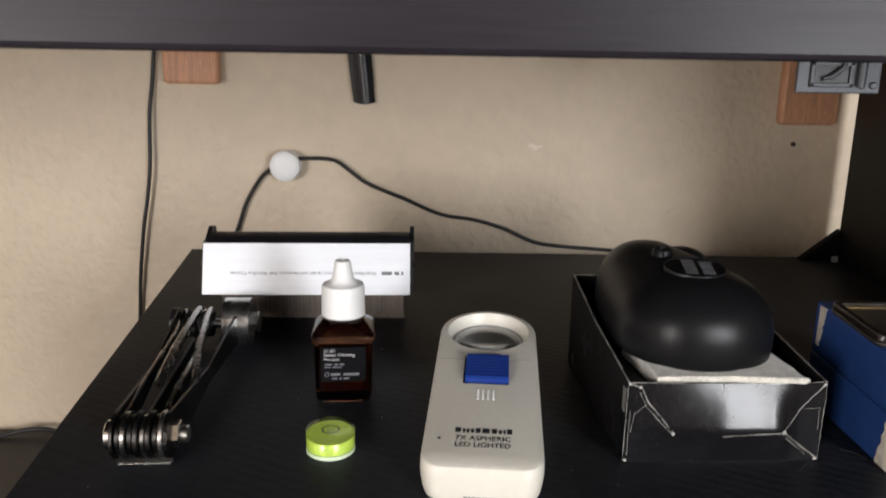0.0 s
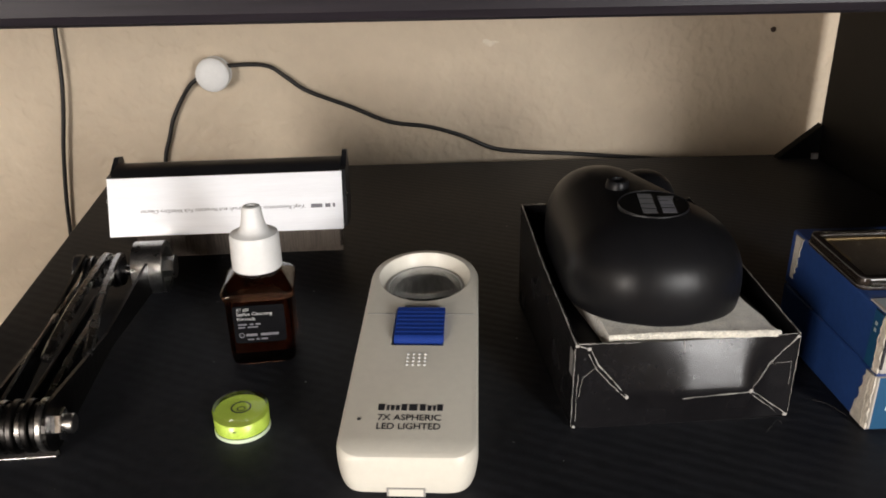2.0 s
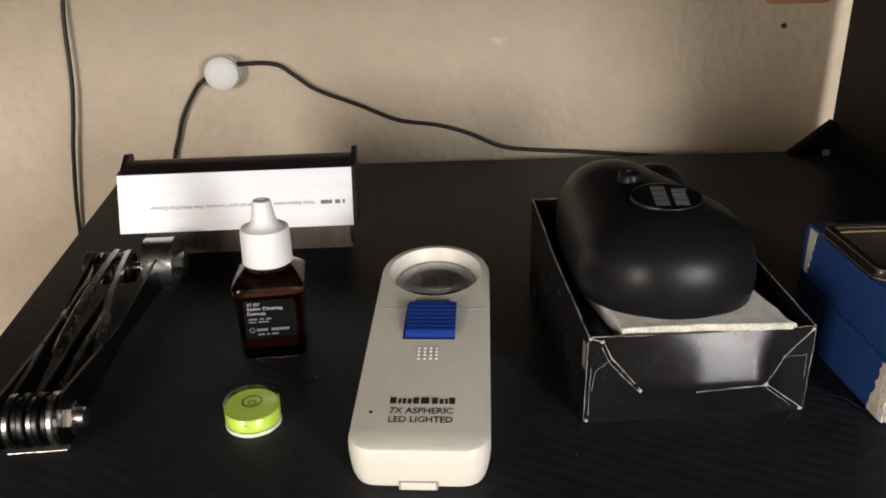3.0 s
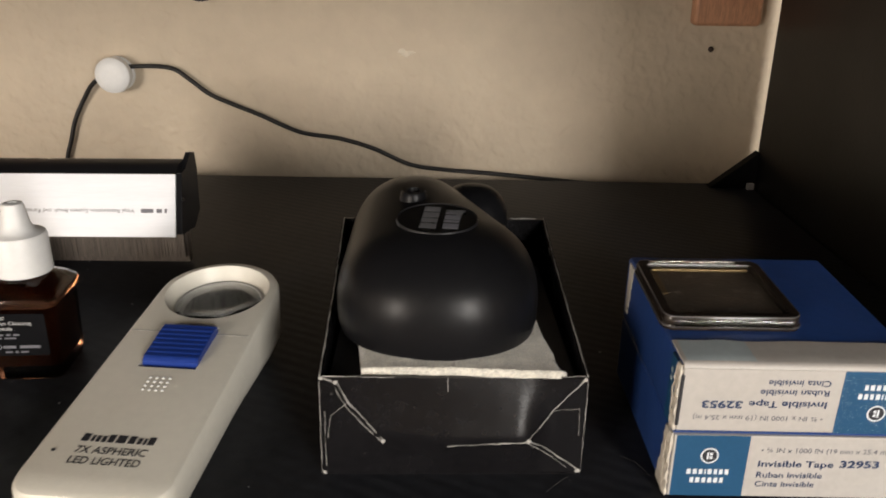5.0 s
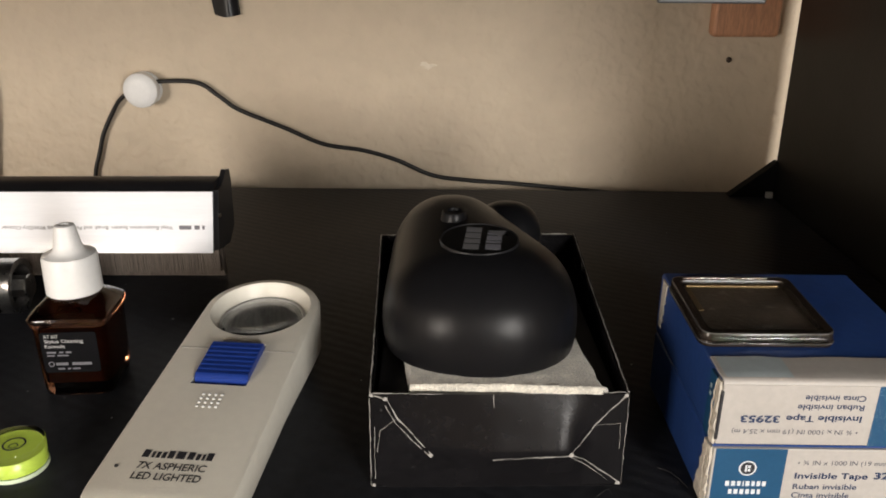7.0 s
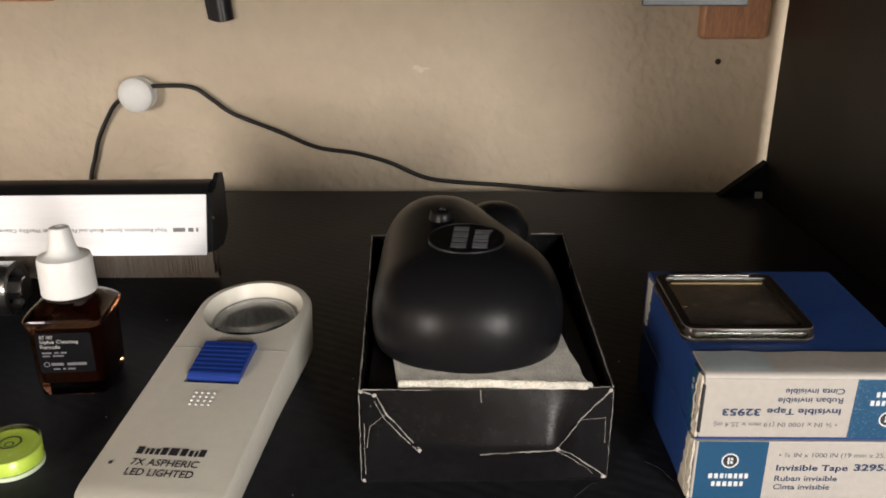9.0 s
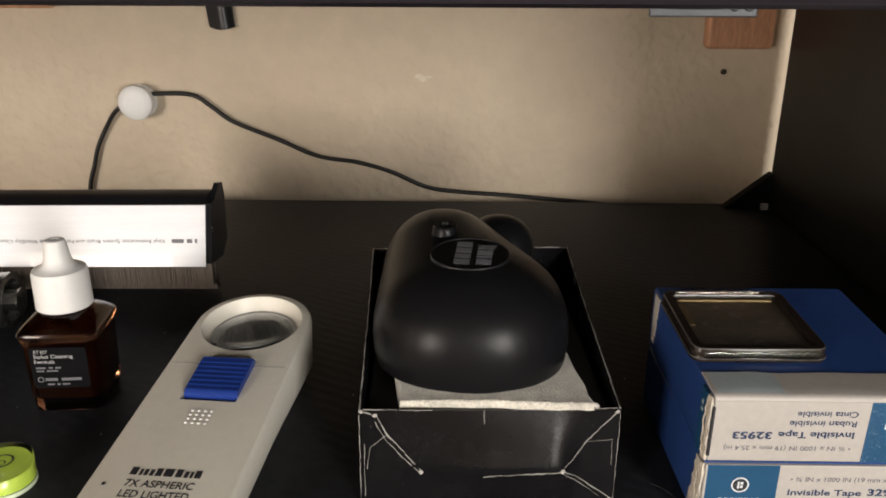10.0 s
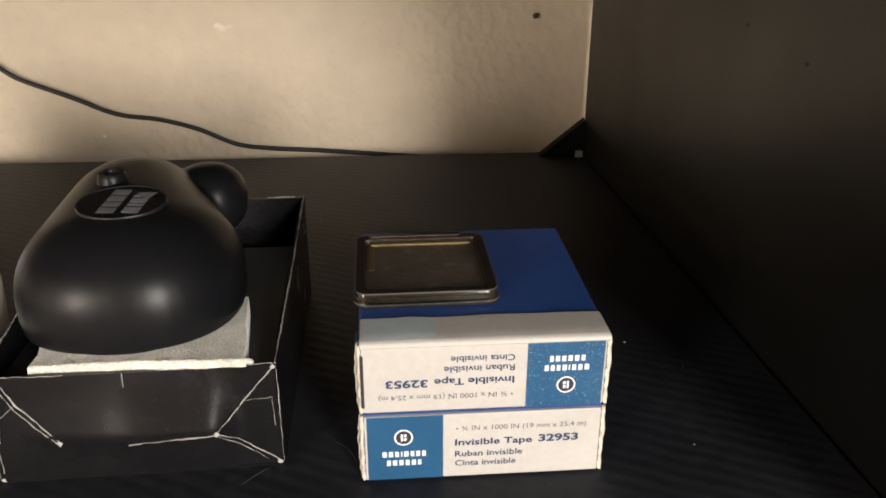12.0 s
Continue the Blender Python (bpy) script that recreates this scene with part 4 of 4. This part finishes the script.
def on_label(x, z):
    return front @ Matrix.Translation((x, z, up))


writing("lettering", "AT 607", 0.0046, 0.0013, on_label(-0.0078, 0.0215), M_PRINT, bottle, 0.004)
writing("lettering", "Stylus Cleaning", 0.0125, 0.0017, on_label(-0.0078, 0.0194), M_PRINT, bottle, 0.010)
writing("lettering", "Formula", 0.0064, 0.0013, on_label(-0.0078, 0.0179), M_PRINT, bottle, 0.010)
bars("print_bar", [0.0035, 0.0016, 0.0022], 0.0006, 0.0005, on_label(-0.0076, 0.0160), M_GREYINK, bottle, "small unreadable print as bars")
bars("print_bar", [0.0028, 0.0042], 0.0005, 0.0005, on_label(-0.0076, 0.0149), M_GREYINK, bottle, "small unreadable print as bars")
part("emblem", annulus(0.0007, 0.0010, 0, 0.00006, 20), M_GREYINK, bottle, m=on_label(-0.0067, 0.0120))
bars("brand_bar", [0.0046, 0.0074], 0.0010, 0.0006, on_label(-0.0052, 0.0115), M_GREYINK, bottle, "brand lettering as bars")
bars("print_bar", [0.0026, 0.0012, 0.0028], 0.0006, 0.0005, on_label(-0.0048, 0.0099), M_GREYINK, bottle, "small unreadable print as bars")
part("liquid", prism(round_rect(0.0196, 0.0196, 0.002), 0.0050, 0.0258), M_LIQUOR, bottle, "dark brown fluid in the bottle", smooth=True)

# ---- bubble level ----
level = thing("bubble_level", pose(-0.0325, 0.2803, 0.0), "small round bubble level with yellow-green liquid", "bubble level")
part("base", lathe([(0.0084, 0.0), (0.0088, 0.0004), (0.0088, 0.0016)], 44), M_LEVELWHITE, level, "milky white base", smooth=True)
part("liquid", lathe([(0.0080, 0.0016), (0.0080, 0.0056), (0.0077, 0.0060)], 44), M_LIQUID, level, "yellow-green liquid", smooth=True)
shell_ob = part("shell", lathe([(0.0087, 0.0016), (0.0088, 0.0084), (0.0085, 0.0090), (0.0080, 0.0091)], 44), M_CLEAR, level, "clear acrylic shell", smooth=True)
shell_ob.visible_shadow = False
part("target_ring", annulus(0.0027, 0.0032, 0.00602, 0.0061, 36), M_INK, level, "black target ring", m=Matrix.Translation((0, 0.0006, 0)))
part("bubble", annulus(0.0010, 0.0013, 0.00602, 0.0061, 24), M_INK, level, m=Matrix.Translation((0.0002, -0.0003, 0)))
for a in (20, 150, 265):
    part("inner_mark", box(-0.0005, 0.0005, -0.0002, 0.0002, 0, 0.0003), M_INK, level, m=pose(0.0080 * math.cos(radians(a)), 0.0080 * math.sin(radians(a)), 0.0040, 0, 0, a + 90))

# ---- record brush ----
BR = pose(-0.0597, 0.405, 0.0004, 0, -0.7, -0.3)
brush = thing("record_brush", BR, "black record brush with a bare aluminium label plate", "record brush")
HB = 0.0515
prof = [(0.010, 0.0170), (0.0006, 0.0200), (0.0070, 0.0448), (0.0110, 0.0468), (0.0180, 0.0480), (0.0240, 0.0468), (0.0285, 0.0410), (0.0275, 0.0165)]
part("body", loft([[(x, y, z) for y, z in prof] for x in (-HB, -HB + 0.001, HB - 0.001, HB)]), M_BLACKPLAST, brush, smooth=True)
LEAN = math.degrees(math.atan2(0.0082, 0.0246))
PLATE = pose(0, -0.0026, 0.0200, -LEAN, 0, 0)
part("label_plate", box(-0.0525, 0.0525, -0.0009, 0.0, 0.0, 0.0262, 0.0002), M_ALU, brush, "plain bright aluminium plate", m=PLATE)
bm = bmesh.new()
rng = random.Random(4)
for k in range(280):
    x = -0.0480 + 0.096 * k / 279 + rng.uniform(-0.0003, 0.0003)
    y1 = rng.uniform(0.0000, 0.0012)
    box(x - 0.00036, x + 0.00036, 0.0170 + y1 * 0.5, 0.0195 + y1 * 0.5, 0.0030 + rng.uniform(0, 0.0006), 0.0185, bm=bm)
tagged(part("bristles", bm, M_BRISTLE, brush, "short grey-brown carbon bristles"), kind="stuff")
bm = bmesh.new()
box(-0.0490, 0.0490, 0.0205, 0.0245, 0.0001, 0.0168, bm=bm)
part("velvet_pad", bm, M_BRISTLE, brush, "grey-brown velvet pad")
for s in (-1, 1):
    out = [(0.0010, 0.0200), (0.0086, 0.0446), (0.0135, 0.0450), (0.0220, 0.0502), (0.0272, 0.0492), (0.0284, 0.0430), (0.0270, 0.0235), (0.0180, 0.0175)]
    x0 = s * (HB + 0.0002)
    part("end_plate", loft([[(x0 + q * s, y, z) for y, z in out] for q in (0.0, 0.0022)]), M_BLACKPLAST, brush, "black plastic end plate")
    part("pivot", lathe([(0.0012, 0), (0.0012, 0.0006)], 14), M_CHROME, brush, "small bright pivot", m=pose(x0 + s * 0.0022, 0.006, 0.034, 0, 90 * s, 0))
plate = PLATE @ pose(0.0490, -0.00095, 0.0118, 90, 0, 0) @ pose(0, 0, 0, 0, 0, 180)
bars("brand_bar", [0.0011, 0.0026, 0.0060], 0.0017, 0.0010, plate, M_GREYINK, brush, "small brand lettering as bars")
writing("lettering", "Vinyl Restoration System Brush and Parastatic Felt Wet/Dry Cleaner", 0.0740, 0.0021, plate @ Matrix.Translation((0.0135, -0.0003, 0)), M_GREYINK, brush, 0.004)


# ---- folding multi-tool ----
tool = thing("folding_multi_tool", pose(-0.0955, 0.2705, 0.0, 0, 0, 3.5), "worn steel folding bicycle multi-tool", "multi-tool")


def disc(x0, x1, r, y, z, material, name, label="", n=28, hexed=False):
    k = 6 if hexed else n
    d = 0.00035 if not hexed else 0.0003
    bm = loft([circle(r - d, x0, k), circle(r, x0 + d, k), circle(r, x1 - d, k), circle(r - d, x1, k)])
    return part(name, bm, material, tool, label, smooth=not hexed, m=Matrix.Translation((0, y, z)) @ pose(0, 0, 0, 0, 90, 0) @ pose(0, 0, 0, 0, 0, 30))


ZP = 0.0105
L = 0.1160
# side plates with round ends
for x, sl, lab in ((-0.0100, -0.0068, "dark steel side plate"), (0.0082, 0.0040, "dark steel side plate")):
    ends = [(0.0082 * math.cos(a), 0.0082 * math.sin(a)) for a in (radians(90 + 180 * k / 12) for k in range(13))]
    far = [(L + 0.0075 * math.cos(a), 0.0075 * math.sin(a)) for a in (radians(-90 + 180 * k / 12) for k in range(13))]
    outl = [(y, ZP + z) for y, z in ends + [(L * 0.45, -0.0034)] + far + [(L * 0.45, 0.0030)]]
    rows = [[(x + q + sl * max(0.0, y) / L, y, z) for y, z in outl] for q in (0.0, 0.0011)]
    part("side_plate", loft(rows), M_BLACKENED, tool, lab)
part("bridge", box(-0.0102, 0.0094, -0.0022, -0.0010, 0.0003, 0.0040, 0.0003), M_BLACKENED, tool, "bent steel bridge")
part("bridge_edge", box(-0.0092, 0.0086, -0.0030, -0.0018, 0.0002, 0.0010, 0.0002), M_DARKSTEEL, tool, "bright worn edge")
# front pivot stack
rng = random.Random(9)
x = -0.0088
for k in range(8):
    t = 0.00200
    disc(x + 0.0001, x + t, 0.0074 + (0.0008 if k % 2 else -0.0004), 0.0, ZP, M_STEEL if k == 7 else (M_DARKSTEEL if k % 3 == 1 else M_BLACKENED), "tool_eye", "steel tool eye")
    x += t + 0.0001
disc(0.0093, 0.0122, 0.0050, 0.0, ZP, M_CHROME, "bolt_head", "bright hexagonal bolt head", hexed=True)
disc(0.0122, 0.0150, 0.0030, 0.0, ZP, M_STEEL, "bolt_end", "threaded bolt end")
disc(-0.0128, -0.0100, 0.0052, 0.0, ZP, M_CHROME, "bolt_nut", "bright domed nut")
# rear pivot with the big ring
ry, rz = L, ZP + 0.0012
part("ring_collar", annulus(0.0088, 0.0114, 0.0, 0.0125, 44), M_STEEL, tool, "thick worn steel ring", smooth=True, m=pose(0.0058, ry, 0.0115, 0, 90, 0))
disc(0.0080, 0.0094, 0.0087, ry, 0.0113, M_DARKSTEEL, "ring_back", "dark steel plate in the ring")
disc(0.0094, 0.0212, 0.0045, ry, 0.0113, M_STEEL, "rear_nut", "hexagonal steel nut", hexed=True)
disc(0.0212, 0.0220, 0.0052, ry, 0.0113, M_STEEL, "washer", "thin washer")
x = -0.0165
for k in range(7):
    disc(x, x + 0.0019, 0.0066 + 0.0006 * (k % 2), ry, ZP, M_DARKSTEEL if k % 2 else M_BLACKPLAST, "tool_eye", "dark steel tool eye")
    x += 0.0024
disc(-0.0205, -0.0168, 0.0072, ry + 0.002, ZP, M_BLACKPLAST, "end_knob", "black end knob")
part("rear_axle", tube([(-0.017, ry, ZP), (0.0200, ry, ZP)], 0.0024, smooth_line=False), M_DARKSTEEL, tool, smooth=True)
part("front_axle", tube([(-0.011, 0, ZP), (0.0120, 0, ZP)], 0.0024, smooth_line=False), M_DARKSTEEL, tool, smooth=True)
# folded keys and blades
part("hex_key", tube([(-0.0062, ry + 0.002, 0.0165), (-0.0060, ry - 0.006, 0.0182), (-0.0052, 0.075, 0.0180), (-0.0042, 0.045, 0.0166), (-0.0036, 0.033, 0.0150)], 0.0021, 6), M_DARKSTEEL, tool, "folded hexagonal key")
part("key_tip", lathe([(0.0010, 0.0), (0.0012, 0.0006), (0.0008, 0.0012)], 12), M_CHROME, tool, "bright worn key tip", smooth=True, m=pose(-0.0036, 0.0328, 0.0150, 90, 0, 0))
part("hex_key", tube([(-0.0006, ry + 0.002, 0.0165), (-0.0004, ry - 0.006, 0.0184), (0.0020, 0.085, 0.0182), (0.0050, 0.062, 0.0172), (0.0080, 0.044, 0.0160), (0.0092, 0.034, 0.0146)], 0.0017, 6), M_DARKSTEEL, tool, "folded hexagonal key")
part("hex_key", tube([(0.0046, 0.004, 0.0130), (0.0042, 0.036, 0.0150), (0.0030, 0.066, 0.0140)], 0.0015, 6), M_DARKSTEEL, tool, "folded thin key")
part("rod", tube([(-0.0084, 0.004, 0.0150), (-0.0095, 0.034, 0.0160), (-0.0102, 0.0625, 0.0165)], 0.0007, 6), M_STEEL, tool, "thin steel rod", smooth=True)
part("rod", tube([(-0.0102, 0.0605, 0.0158), (-0.0122, 0.095, 0.0155), (-0.0158, 0.112, 0.0140)], 0.0008, 6), M_DARKSTEEL, tool, "thin steel rod", smooth=True)
part("rod_joint", box(-0.0110, -0.0092, 0.0590, 0.0635, 0.0150, 0.0172, 0.0005), M_STEEL, tool, "small bent joint")
part("blade", box(-0.0010, 0.0002, 0.004, 0.082, 0.0065, 0.0150, 0.0004), M_BLACKENED, tool, "flat steel blade", m=pose(0, 0, 0, 0, 0, 1))
part("blade", box(0.0030, 0.0044, 0.004, 0.060, 0.0065, 0.0135, 0.0004), M_BLACKENED, tool, "short flat screwdriver blade")

# ---- dust and a hair on the shelf ----
bm = bmesh.new()
rng = random.Random(21)
for k in range(70):
    x, y = rng.uniform(-0.12, 0.285), rng.uniform(0.228, 0.50)
    r = rng.choice((0.00010, 0.00013, 0.00018, 0.00028))
    c = Matrix.Translation((x, y, r * 0.5)) @ Matrix.Diagonal((rng.uniform(0.7, 2.2), 1, 0.6, 1))
    bmesh.ops.create_icosphere(bm, subdivisions=1, radius=r, matrix=c)
tagged(part("dust_specks", bm, M_DUST), "pale dust specks scattered on the black shelf", "dust", kind="stuff")
for pts in ([(0.1330, 0.2672, 0.0003), (0.1365, 0.2705, 0.0008), (0.1393, 0.2752 - 0.002, 0.0006), (0.1400, 0.2715, 0.0004)], [(0.1560, 0.284, 0.0003), (0.1595, 0.280, 0.0009), (0.1622, 0.2745, 0.0005)]):
    tagged(part("hair", tube(pts, 0.00005, 5), M_HAIR), "fine pale hair lying on the shelf", "hair")


# ---- print and fittings belong to the part that carries them ----
def regroup(owner, carrier, names):
    host = next(c for c in owner.children if c.name.split(".")[0] == carrier)
    for c in list(owner.children):
        if c.name.split(".")[0] in names:
            c.parent = host
            c.matrix_basis = host.matrix_basis.inverted() @ c.matrix_basis


for holder in (low, high):
    regroup(holder, "end_flap", ("blue_field", "badge_ring", "badge_disc", "badge_mark", "brand_bar", "lettering"))
regroup(bottle, "label_sheet", ("lettering", "print_bar", "emblem", "brand_bar"))
regroup(brush, "label_plate", ("lettering", "brand_bar"))
regroup(device, "badge_plate", ("badge_rim", "brand_bar", "brand_wedge"))
regroup(latch, "plate", ("rim", "recess", "screw", "lever", "hinge_pin"))
regroup(magnifier, "lens_barrel", ("lens_ring", "lens_clip", "lens"))
regroup(magnifier, "body", ("lettering", "brand_bar", "vent_dot", "seam", "rivet"))
